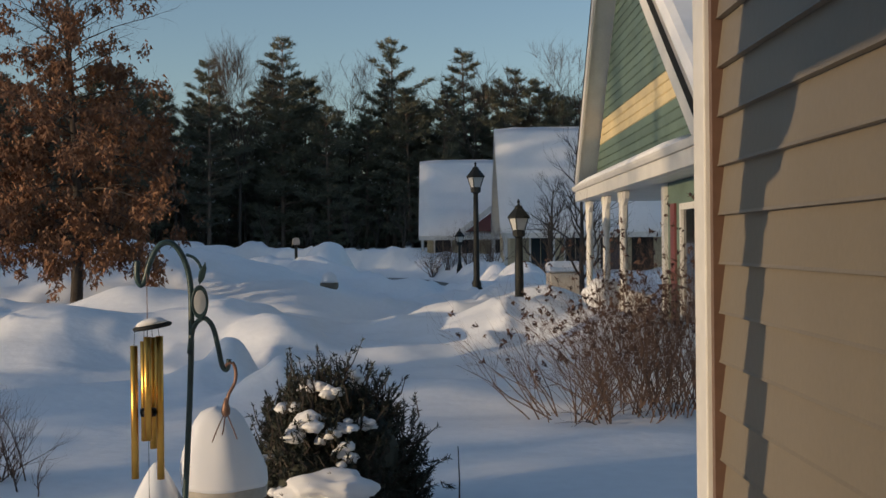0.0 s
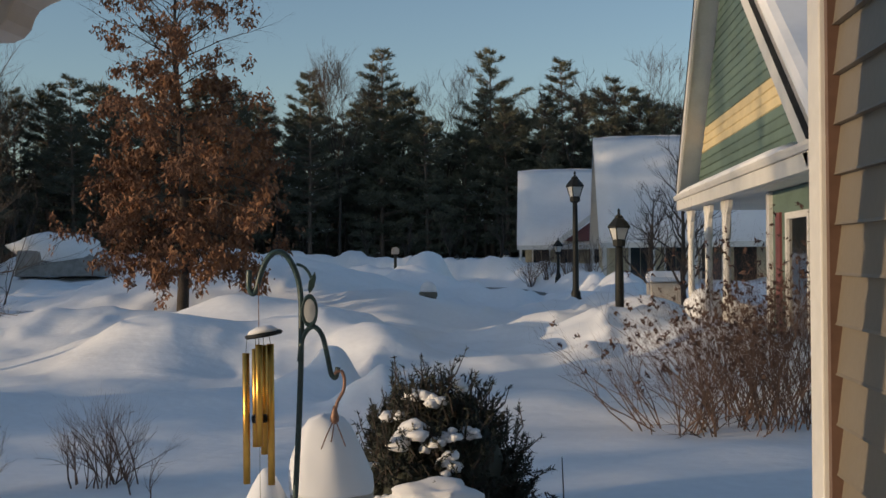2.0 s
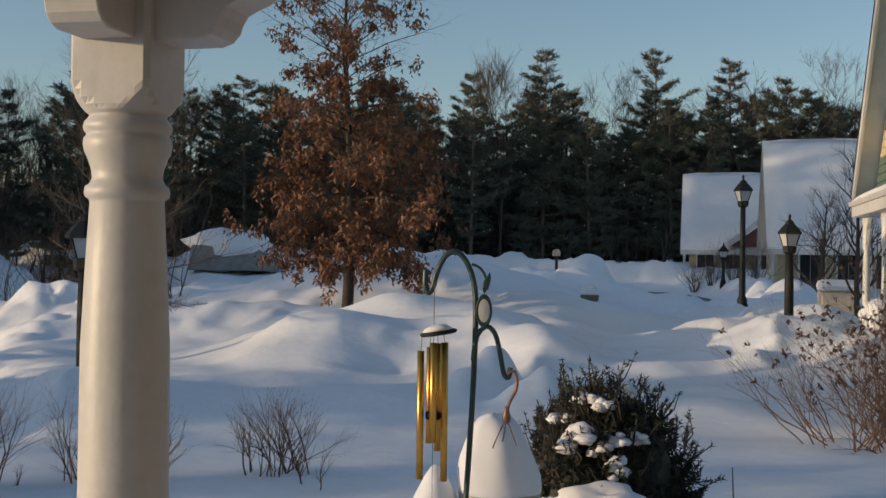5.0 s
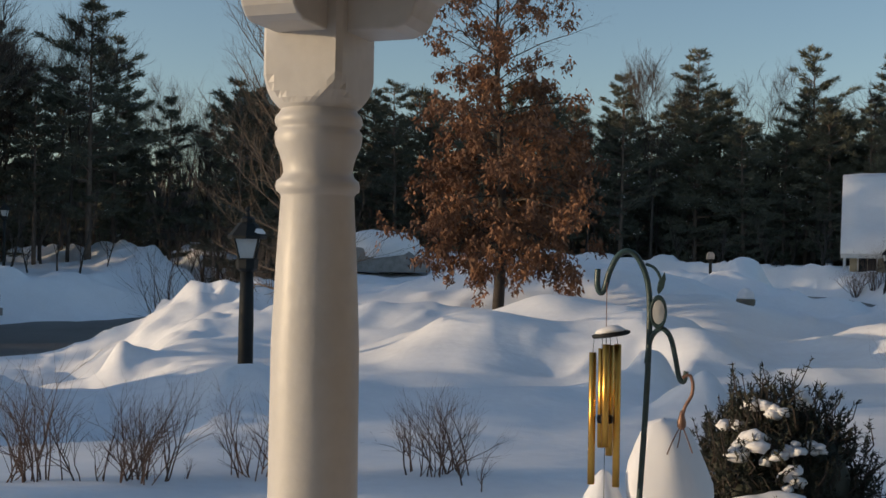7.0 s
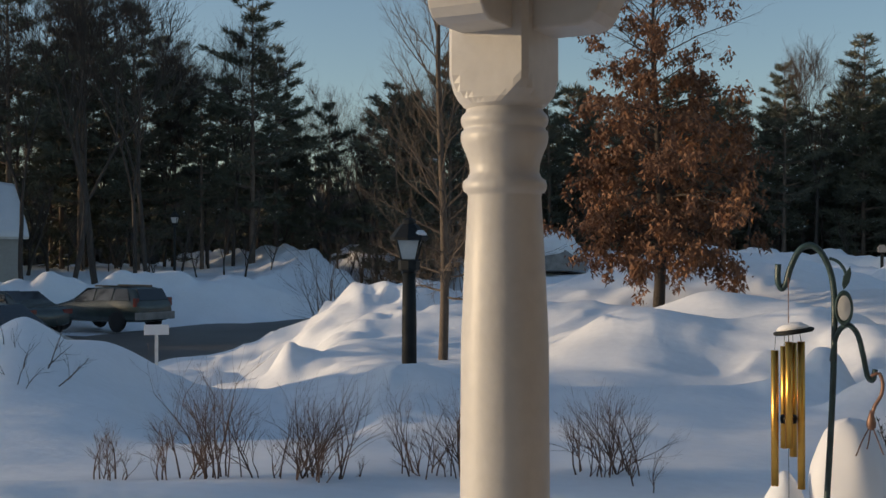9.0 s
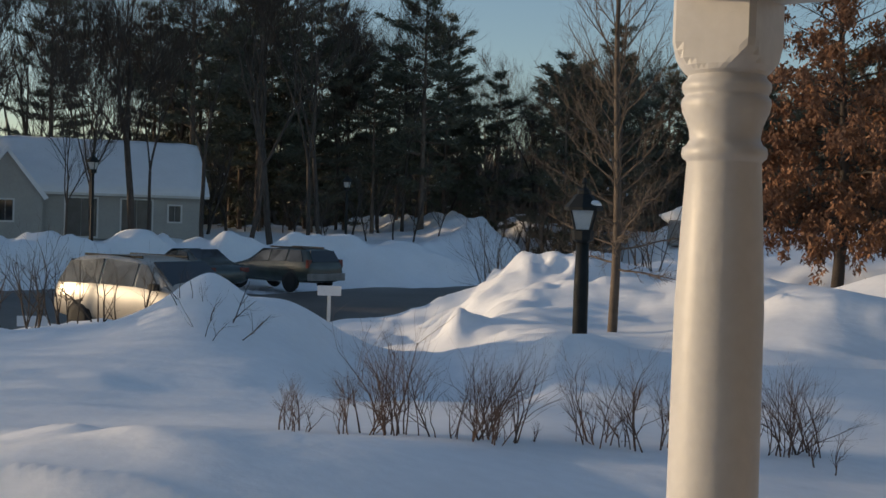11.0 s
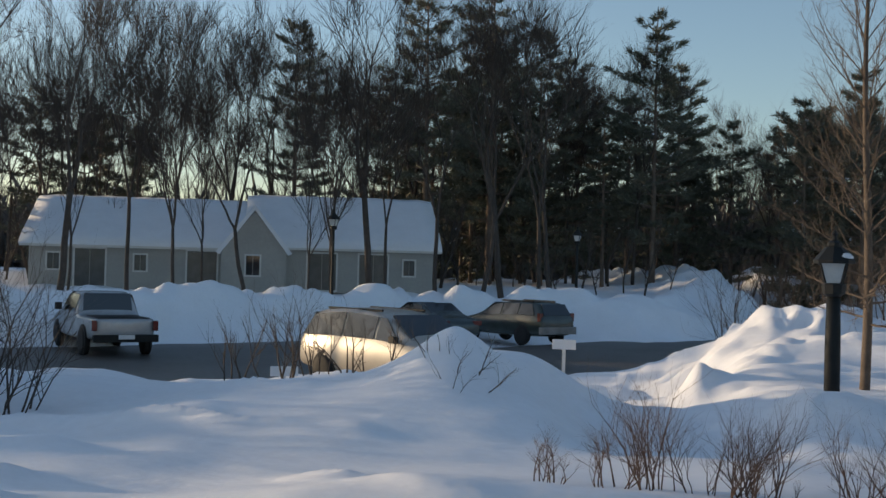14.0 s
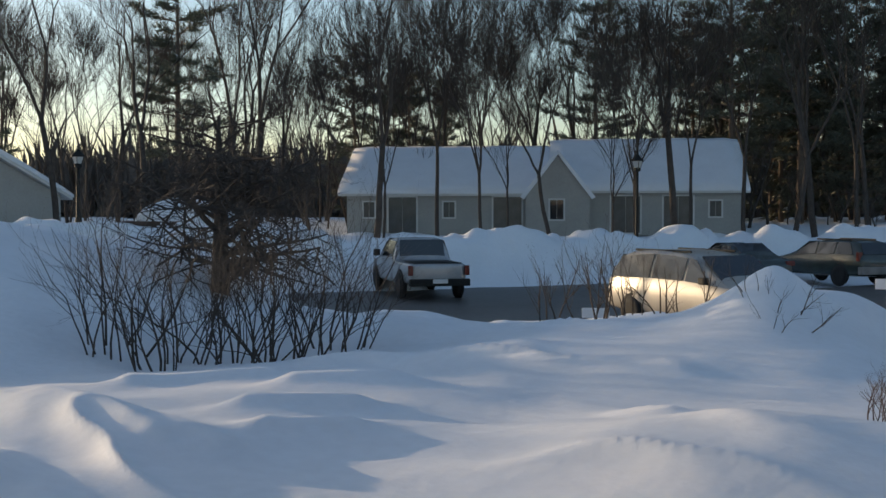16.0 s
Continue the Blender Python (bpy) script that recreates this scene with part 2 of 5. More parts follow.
# snow heaps: x, y, height, half widths across and along the sight line, turn, flatness
HEAPS = [
    (-7.1, 27.0, 1.45, 4.0, 6.0, 0, 1.1),
    (-4.3, 12.3, 0.42, 1.0, 1.2, 0, 1.0),
    (-4.15, 15.6, 0.42, 1.3, 1.6, 25, 0.85),
    (-5.9, 16.6, 0.30, 1.7, 2.0, 25, 1.0),
    (-2.5, 13.0, 0.45, 1.0, 1.3, 0, 1.0),
    (-1.6, 11.8, 0.30, 0.5, 0.5, 0, 1.2),
    (-2.4, 22.5, 0.30, 2.0, 1.2, -8, 1.2),
    (-3.2, 42.0, 0.65, 3.2, 2.4, 0, 1.3),
    (-10.2, 17.3, 0.60, 1.9, 1.8, 10, 1.2),
    (-8.3, 15.6, 0.35, 1.6, 1.0, 0, 1.0),
    (-7.33, 6.5, 0.46, 0.48, 0.8, 0, 0.82),
    (-7.2, 5.3, 0.20, 1.7, 1.8, 0, 1.9),
    (-7.9, 10.9, 0.36, 0.34, 0.5, 0, 0.7),
    (-8.3, 10.7, 0.10, 1.3, 0.7, 0, 1.0),
    (-9.6, 9.8, 0.03, 1.6, 0.7, 0, 1.0),
    (-4.75, 8.15, 0.20, 0.5, 0.6, 0, 0.8),
    (-1.85, 10.0, 0.36, 0.22, 0.3, 0, 1.4),
    (-2.05, 9.6, 0.16, 0.3, 0.25, 0, 1.0),
    (-1.25, 9.0, 0.26, 0.16, 0.25, 0, 1.1),
    (-1.45, 8.8, 0.16, 0.18, 0.2, 0, 1.0),
    (-3.0, 8.9, 0.12, 1.0, 0.5, 20, 1.0),
    (-11.7, 7.6, -0.06, 2.6, 1.4, 0, 1.2),
    (-8.4, 7.9, 0.28, 1.1, 1.5, 0, 1.4),
    (-13.5, 0.3, 0.45, 2.2, 2.4, 0, 1.2),
    (-13.6, 6.2, 0.20, 1.2, 1.4, 0, 1.2),
    (-10.0, 2.7, -0.22, 1.5, 1.1, 0, 1.5),
    (-3.3, 2.9, 0.16, 1.0, 0.8, 0, 1.2),
    (-4.9, 8.5, 0.10, 0.8, 0.8, 0, 1.0),
    (-0.90, 3.6, 0.36, 0.13, 0.15, 0, 0.8),
    (-31.2, 37.2, 0.75, 3.4, 2.2, 0, 1.6),
    (0.75, 13.5, 0.36, 0.8, 0.9, 0, 1.1),
    (1.7, 12.2, 0.28, 0.7, 0.7, 0, 1.1),
    (1.2, 19.0, 0.42, 1.3, 1.5, 0, 1.1),
    (0.6, 25.0, 0.25, 1.5, 1.5, 0, 1.0),
    (1.8, 23.0, 0.55, 1.2, 1.2, 0, 1.2),
    (-17.0, 0.8, 0.75, 3.8, 3.5, 0, 1.3),
    (-13.5, 18.2, 0.45, 2.2, 0.9, 0, 1.0),
    (-12.0, 14.0, 0.30, 1.8, 0.7, 0, 1.0),
]
# crests that the wind has cut: start, end, height, half width
WIND_RIDGES = [((-6.7, 0.45), (-4.8, 1.0), 0.06, 0.16), ((-5.8, 1.45), (-5.6, 1.95), 0.09, 0.16), ((-5.1, 1.3), (-4.95, 1.65), 0.07, 0.14), ((-6.75, 2.05), (-6.5, 2.6), 0.08, 0.16), ((-7.7, 1.3), (-7.5, 2.1), 0.10, 0.2), ((-5.9, 0.55), (-5.0, 0.8), 0.06, 0.15)]
LOT = [(-26.5, -20.0), (-26.0, 10.0), (-25.5, 20.0), (-25.2, 27.5)]
ROAD = [(-22.5, 26.0), (-24.5, 42.0), (-32.0, 58.0), (-60.0, 80.0)]
LANE = [(-26.0, 62.0), (-12.0, 61.0), (-3.0, 56.0), (-1.2, 46.0), (-0.8, 33.0)]


def ground_z(x, y):
    x, y = np.asarray(x, float), np.asarray(y, float)
    r = np.hypot(x, y)
    yaw = np.degrees(np.arctan2(-x, y))
    z = 1.62 - 0.14 * sstep(5, 9, r) - 0.30 * sstep(13, 22, r)
    z = z - (0.62 + 0.25 * sstep(52, 44, yaw)) * sstep(11.0, 15.5, r) * sstep(32, 39, yaw) * sstep(76, 68, yaw)
    far = 1.75 + 0.55 * sstep(40, 22, yaw)
    z = z + (far - z) * sstep(46, 74, r)
    for cx, cy, h, sx, sy, turn, p in HEAPS:
        q = math.atan2(-cx, cy) + radians(turn)
        u = (x - cx) * math.cos(q) + (y - cy) * math.sin(q)
        w = -(x - cx) * math.sin(q) + (y - cy) * math.cos(q)
        z = z + h * np.exp(-(((u / sx) ** 2 + (w / sy) ** 2) ** p))
    # trodden hollow between the big drift and the lantern
    z = z - 0.24 * sstep(6.4, 8.4, r) * sstep(14.5, 12.0, r) * sstep(31, 37, yaw) * sstep(45, 40.5, yaw)
    z = z + 0.07 * (1 - np.abs(lattice(x / 0.42 + 7, y / 0.42, 41))) ** 2 * lattice(x / 0.2, y / 0.2, 43) * sstep(7.0, 8.4, r) * sstep(12.5, 11, r) * sstep(27, 31, yaw) * sstep(44, 40, yaw)
    far_k = sstep(4, 22, r)
    z = z + 0.08 * lattice(x / 3.1, y / 3.1, 3) * sstep(3, 9, r) + (0.035 + 0.075 * far_k) * lattice(x / 1.3 + 9, y / 1.3, 5)
    z = z + (0.012 + 0.035 * far_k) * lattice(x / 0.5, y / 0.5 + 4, 7)
    lump = (1 - np.abs(lattice(x / 1.1 + 3, y / 1.1, 31))) ** 3 * (1 - np.abs(lattice(x / 0.45, y / 0.45, 33))) 
    near_lane = np.exp(-((seg_dist(x, y, LANE) / 6.0) ** 2)) + np.exp(-((seg_dist(x, y, [(1.5, 14.0), (1.0, 34.0)]) / 2.6) ** 2)) + 1.0 * np.exp(-((np.hypot(x + 10.4, y - 16.8) / 2.6) ** 2)) + 0.5 * np.exp(-((np.hypot(x + 1.8, y - 11.5) / 1.3) ** 2))
    z = z + 0.16 * lump * np.clip(near_lane, 0, 1) + 0.06 * lump * far_k
    ridge = 1 - np.abs(lattice((x * 0.9 + y * 0.45) / 5.0 + 2, (y * 0.9 - x * 0.45) / 2.4, 35))
    z = z + 0.16 * ridge ** 4 * sstep(9, 14, r) * sstep(60, 45, r)
    # rough chunks on the ploughed bank and along the cleared lot
    chunk = np.exp(-((np.hypot(x + 10.6, y - 16.6) / 2.9) ** 2)) + 0.8 * np.exp(-((np.hypot(x + 8.1, y - 10.8) / 1.2) ** 2)) + 0.6 * np.exp(-((np.hypot(x + 1.7, y - 9.7) / 0.7) ** 2))
    z = z + 0.13 * chunk * (np.abs(lattice(x / 0.5 + 3, y / 0.5, 51)) - 0.3 + 0.5 * lattice(x / 0.24, y / 0.24, 53))
    # wind-carved ridges on the open drifts
    warp = 0.5 * lattice(x / 1.5, y / 1.5, 22)
    rip = lattice((x * 0.97 + y * 0.25) / 1.9, (y * 0.97 - x * 0.25 + warp) / 0.5, 21) + 0.25 * lattice(x / 0.45, y / 0.2 + warp, 23)
    z = z + 0.085 * (1 - np.minimum(np.abs(rip), 1)) ** 3 * sstep(-0.3, 0.4, lattice(x / 1.7 + 5, y / 1.2, 25)) * sstep(46, 60, yaw) * sstep(3, 4.5, r) * sstep(15, 10, r)
    for a, b, h, w in WIND_RIDGES:
        z = z + h * np.exp(-((seg_dist(x, y, [a, b]) / w) ** 1.3))
    d_lot, d_lane = np.minimum(seg_dist(x, y, LOT), seg_dist(x, y, ROAD) + 4.6), seg_dist(x, y, LANE)
    edge = 0.5 * lattice(x / 2.3, y / 2.3, 11) + 0.22 * lattice(x / 0.8, y / 0.8, 12)
    side = sstep(-26.5, -30.0, x + 0.4 * np.maximum(y - 34, 0))
    bank = (0.10 + 0.95 * side) * np.exp(-(((d_lot - 10.4) / 1.9) ** 2)) + 0.55 * np.exp(-(((d_lane - 3.2) / 1.0) ** 2))
    z = z + bank * (1 + 0.5 * lattice(x / 1.7, y / 1.7, 13) + 0.25 * lattice(x / 0.6, y / 0.6, 14))
    keep = sstep(7.2, 9.4, d_lot + edge)
    z = -0.12 + (z + 0.12) * keep
    keep = sstep(1.6, 2.8, d_lane + edge * 0.5)
    return 0.96 + (z - 0.96) * keep


def make_ground():
    rs = np.concatenate([np.linspace(0.0, 3, 8), np.geomspace(3.1, 95, 330), np.geomspace(98, 1500, 22)])
    an = np.radians(np.concatenate([np.arange(-32, 100, 0.22), np.arange(100, 328, 2.0)]))
    k = len(an)
    x, y = -rs[:, None] * np.sin(an)[None], rs[:, None] * np.cos(an)[None]
    z = ground_z(x, y)
    v = np.stack([x, y, z], -1).reshape(-1, 3)
    i, j = np.meshgrid(np.arange(len(rs) - 1), np.arange(k), indexing="ij")
    jn = (j + 1) % k
    f = np.stack([i * k + j, (i + 1) * k + j, (i + 1) * k + jn, i * k + jn], -1).reshape(-1, 4)
    me = bpy.data.meshes.new("ground")
    me.vertices.add(len(v))
    me.vertices.foreach_set("co", v.ravel())
    me.loops.add(f.size)
    me.loops.foreach_set("vertex_index", f[:, ::-1].ravel())
    me.polygons.add(len(f))
    me.polygons.foreach_set("loop_start", np.arange(0, f.size, 4))
    me.polygons.foreach_set("use_smooth", np.ones(len(f), bool))
    me.update(calc_edges=True)
    me.materials.append(M_SNOW)
    tagged(new("ground", me), "deep drifted snow over lawns and banks", "snow ground", kind="structure")


def road_strip(name, pts, half, label, z=0.0):
    g = Geo()
    p = np.array(pts)
    d = np.gradient(p, axis=0)
    d /= np.linalg.norm(d, axis=1)[:, None]
    nrm = np.stack([-d[:, 1], d[:, 0]], 1)
    v = np.concatenate([np.c_[p + nrm * half, np.full(len(p), z)], np.c_[p - nrm * half, np.full(len(p), z)]])
    m = len(p)
    g.add(v, [(i, m + i, m + i + 1, i + 1) for i in range(m - 1)])
    tagged(part(name, g, M_ASPHALT, fix=False), label, "road", kind="structure")


make_ground()
road_strip("road", LOT, 9.6, "dark wet asphalt parking lane cleared of snow")
road_strip("road", ROAD, 5.0, "cleared asphalt road leading into the wood", 0.006)
road_strip("road", LANE, 2.6, "narrow cleared asphalt lane between snow banks", 1.0)


def ground_at(x, y):
    return float(ground_z(np.array([x]), np.array([y]))[0])


# ---- our porch and wall ----
WX, WY, LAP = 0.571, 2.52, 0.1016


def own_wall():
    g = Geo()
    g.box(WX + 0.02, -3.0, 0.3, WX + 0.16, WY - 0.005, 5.6)
    g.box(WX + 0.02, WY - 0.16, 0.3, 5.0, WY - 0.02, 5.6)
    w = tagged(part("wall_east", g, M_SIDING), "house wall clad in tan vinyl lap siding", "wall", kind="structure")
    lap = Geo()
    lap.prism([(0.0, 0.0), (-0.021, 0.0), (-0.018, 0.006), (-0.004, LAP + 0.012), (0.0, LAP + 0.012)], "y", -2.9, WY - 0.125)
    me = lap.mesh("siding_board", fix=True)
    me.materials.append(M_SIDING)
    for i in range(50):
        ob = part("siding_board", me, M_SIDING, w)
        ob.location = (WX + 0.02, 0, 2.704 - 23 * LAP + i * LAP)
    part("corner_board", Geo().box(WX - 0.022, WY - 0.10, 0.3, WX + 0.075, WY, 5.6), M_TRIM, w, "off-white corner board", bevel=0.004)
    part("corner_channel", Geo().box(WX - 0.010, WY - 0.125, 0.3, WX + 0.02, WY - 0.101, 5.6), M_COPPER, w, "brown edge channel")
    f = Geo().box(-0.95, -3.0, 1.0, WX + 0.015, 1.55, 1.15)
    tagged(part("porch_floor", f, M_WHITE), "painted porch deck", "porch floor", kind="structure")
    # beam and ceiling are out of view, added to shade post and upper siding
    b = Geo().box(-0.895, -3.0, 3.10, -0.78, 1.48, 3.5).box(-0.775, 1.37, 3.10, WX - 0.03, 1.48, 3.5)
    tagged(part("porch_beam", b, M_WHITE), "white porch beam on the corner post", "beam", kind="structure")
    tagged(part("porch_ceiling", Geo().box(-1.1, -3.0, 3.51, WX - 0.03, 1.75, 3.6), M_WHITE), "white porch ceiling, unseen, added for its shade", "ceiling", kind="structure")
    tagged(part("wall_south", Geo().box(-1.1, -3.2, 0.3, WX + 0.1, -3.01, 3.5), M_SIDING), "house wall behind the porch", "wall", kind="structure")


PX, PY, EYE_Z, S = -0.838, 1.425, 2.65, 0.915


def porch_post():
    p = thing("porch_post", pose(PX, PY, 1.15), "white turned wooden corner post with scrolled brackets", "post")
    z0 = EYE_Z - 1.15
    prof = [(0.066, 0.35), (0.067, z0 - 0.40), (0.0655, z0 - 0.14), (0.060, z0 - 0.02), (0.0545, z0 + 0.076), (0.056, z0 + 0.080), (0.0615, z0 + 0.084), (0.063, z0 + 0.091), (0.0615, z0 + 0.099), (0.055, z0 + 0.104),
            (0.0515, z0 + 0.112), (0.053, z0 + 0.125), (0.058, z0 + 0.140), (0.0635, z0 + 0.152), (0.0655, z0 + 0.163), (0.0645, z0 + 0.171), (0.061, z0 + 0.175), (0.061, z0 + 0.178), (0.064, z0 + 0.182), (0.0655, z0 + 0.188), (0.064, z0 + 0.195), (0.059, z0 + 0.200), (0.056, z0 + 0.206), (0.055, z0 + 0.22)]
    prof = [(r * S, z0 + (z - z0) * S) for r, z in prof]
    part("shaft", Geo().lathe(prof, 40), M_WHITE, p, smooth=True)
    part("lower_block", Geo().box(-0.0635, -0.0635, 0.0, 0.0635, 0.0635, 0.35), M_WHITE, p, bevel=0.006)
    # square head with rounded shoulders
    bm = bmesh.new()
    rings = []
    h = 0.0635 * S
    for z, r in [(0.205, 0.056), (0.210, 0.062), (0.218, 0.069), (0.228, 0.076), (0.24, 0.0815), (0.252, 0.0845), (0.265, 0.086), (0.66, 0.086)]:
        ring = []
        for j in range(48):
            a = 2 * math.pi * (j + 0.5) / 48
            c, s2 = math.cos(a), math.sin(a)
            q = min(r * S, h / max(abs(c), abs(s2)))
            ring.append(bm.verts.new((q * c, q * s2, z0 + z * S)))
        rings.append(ring)
    for a, b in zip(rings, rings[1:]):
        for j in range(48):
            bm.faces.new((a[j], a[(j + 1) % 48], b[(j + 1) % 48], b[j]))
    bm.faces.new(rings[0][::-1]), bm.faces.new(rings[-1])
    me = bpy.data.meshes.new("head")
    bm.to_mesh(me)
    bm.free()
    part("head", me, M_WHITE, p)
    # scrolled brackets, outline across and up from the post's face
    out = [(0.0, 0.312), (0.075, 0.312), (0.092, 0.318), (0.103, 0.330), (0.108, 0.345), (0.116, 0.357), (0.130, 0.365), (0.148, 0.372), (0.168, 0.385), (0.186, 0.405), (0.198, 0.43), (0.204, 0.46), (0.210, 0.475), (0.225, 0.485), (0.243, 0.49), (0.262, 0.505), (0.27, 0.62), (0.0, 0.62)]
    g = Geo().prism([(h - 0.004 + a * S, z0 + b * S) for a, b in out], "y", -0.038, 0.038)
    part("bracket", g, M_WHITE, p, bevel=0.003)
    g = Geo().prism([(-h + 0.004 - a * S, z0 + b * S) for a, b in out], "x", -0.038, 0.038)
    part("bracket", g, M_WHITE, p, bevel=0.003)


own_wall()
porch_post()


# ---- trees ----
def rand_unit(rng, n):
    v = rng.normal(size=(n, 3))
    return v / np.linalg.norm(v, axis=1)[:, None]


def blades(c, d, length, width, rng):
    """Slim pointed leaves at the points c along the directions d."""
    n = len(c)
    side = np.cross(d, rand_unit(rng, n))
    side /= np.linalg.norm(side, axis=1)[:, None] + 1e-9
    ln = (length * rng.uniform(0.7, 1.3, n))[:, None]
    wd = (width * rng.uniform(0.7, 1.3, n))[:, None]
    v = np.stack([c - side * wd * 0.4, c + side * wd * 0.4, c + d * ln], 1).reshape(-1, 3)
    return v, np.arange(3 * n).reshape(-1, 3)


def fast_mesh(name, v, f, material):
    me = bpy.data.meshes.new(name)
    f = np.asarray(f)
    k = f.shape[1]
    me.vertices.add(len(v))
    me.vertices.foreach_set("co", np.asarray(v, float).ravel())
    me.loops.add(f.size)
    me.loops.foreach_set("vertex_index", f.ravel())
    me.polygons.add(len(f))
    me.polygons.foreach_set("loop_start", np.arange(0, f.size, k))
    me.update(calc_edges=True)
    me.materials.append(material)
    return me


def grow(g, tips, rng, p, d, length, r, level, deep, spread=0.8, lift=0.25, kids=(9, 6, 5), wander=0.16):
    """A limb with its branches; gathers the places of the finest twigs in tips."""
    n = (8, 6, 4, 4)[min(level, 3)]
    pts = [np.array(p, float)]
    d = np.array(d, float)
    for i in range(n):
        d = d + rng.normal(size=3) * wander + np.array((0, 0, lift * 0.12 * (level > 0)))
        d /= np.linalg.norm(d)
        pts.append(pts[-1] + d * length / n)
    radii = r * (1 - 0.78 * np.linspace(0, 1, n + 1)) if level else r * (1 - 0.85 * np.linspace(0, 1, n + 1) ** 1.1)
    g.tube(pts, radii, (8, 5, 3, 3)[min(level, 3)], cap=level == 0)
    if level >= deep:
        tips.extend(pts[1:])
        return pts
    m = kids[min(level, len(kids) - 1)]
    for j in range(m):
        u = rng.uniform(0.35, 0.98) if level == 0 else rng.uniform(0.2, 1.0)
        q = u * n
        i = min(int(q), n - 1)
        c = pts[i] + (pts[i + 1] - pts[i]) * (q - i)
        ax = pts[i + 1] - pts[i]
        ax /= np.linalg.norm(ax)
        o = rng.normal(size=3)
        o -= ax * o.dot(ax)
        o /= np.linalg.norm(o)
        nd = ax * (1 - spread * 0.55) + o * spread + np.array((0, 0, lift))
        nd /= np.linalg.norm(nd)
        grow(g, tips, rng, c, nd, length * rng.uniform(0.45, 0.78) * (1.1 - 0.45 * u), max(radii[i] * rng.uniform(0.5, 0.72), r * 0.16), level + 1, deep, spread, lift, kids, wander)
    return pts


def bare_tree(name, seed, height, r, label, spread=0.75, lift=0.3, kids=(13, 6, 5), deep=3, bark=None, reach=1.0):
    rng = np.random.default_rng(seed)
    t = thing(name, pose(0, 0, 0), label, "tree")
    g, tips = Geo(), []
    trunk = Geo()
    pts = grow(trunk, [], rng, (0, 0, -0.5), (0, 0, 1), height, r, 0, 0, wander=0.05)
    part("trunk", trunk, bark or M_BARK, t, smooth=True, fix=False)
    n = len(pts) - 1
    for j in range(kids[0]):
        u = 0.25 + 0.73 * (j + rng.uniform(0, 0.8)) / kids[0]
        q = u * n
        i = min(int(q), n - 1)
        c = pts[i] + (pts[i + 1] - pts[i]) * (q - i)
        a = j * 2.4 + rng.uniform(-0.5, 0.5)
        nd = np.array((math.cos(a) * spread, math.sin(a) * spread, 0.35 + lift + 0.5 * u))
        nd /= np.linalg.norm(nd)
        grow(g, tips, rng, c, nd, height * reach * rng.uniform(0.3, 0.46) * (1.15 - 0.7 * u), r * (1 - 0.85 * u) * (0.55 if reach >= 1.0 else 0.32) + (0.008 if height > 6 else 0.003), 1, deep, spread, lift, kids)
    part("crown", g, bark or M_BARK, t, fix=False)
    return t


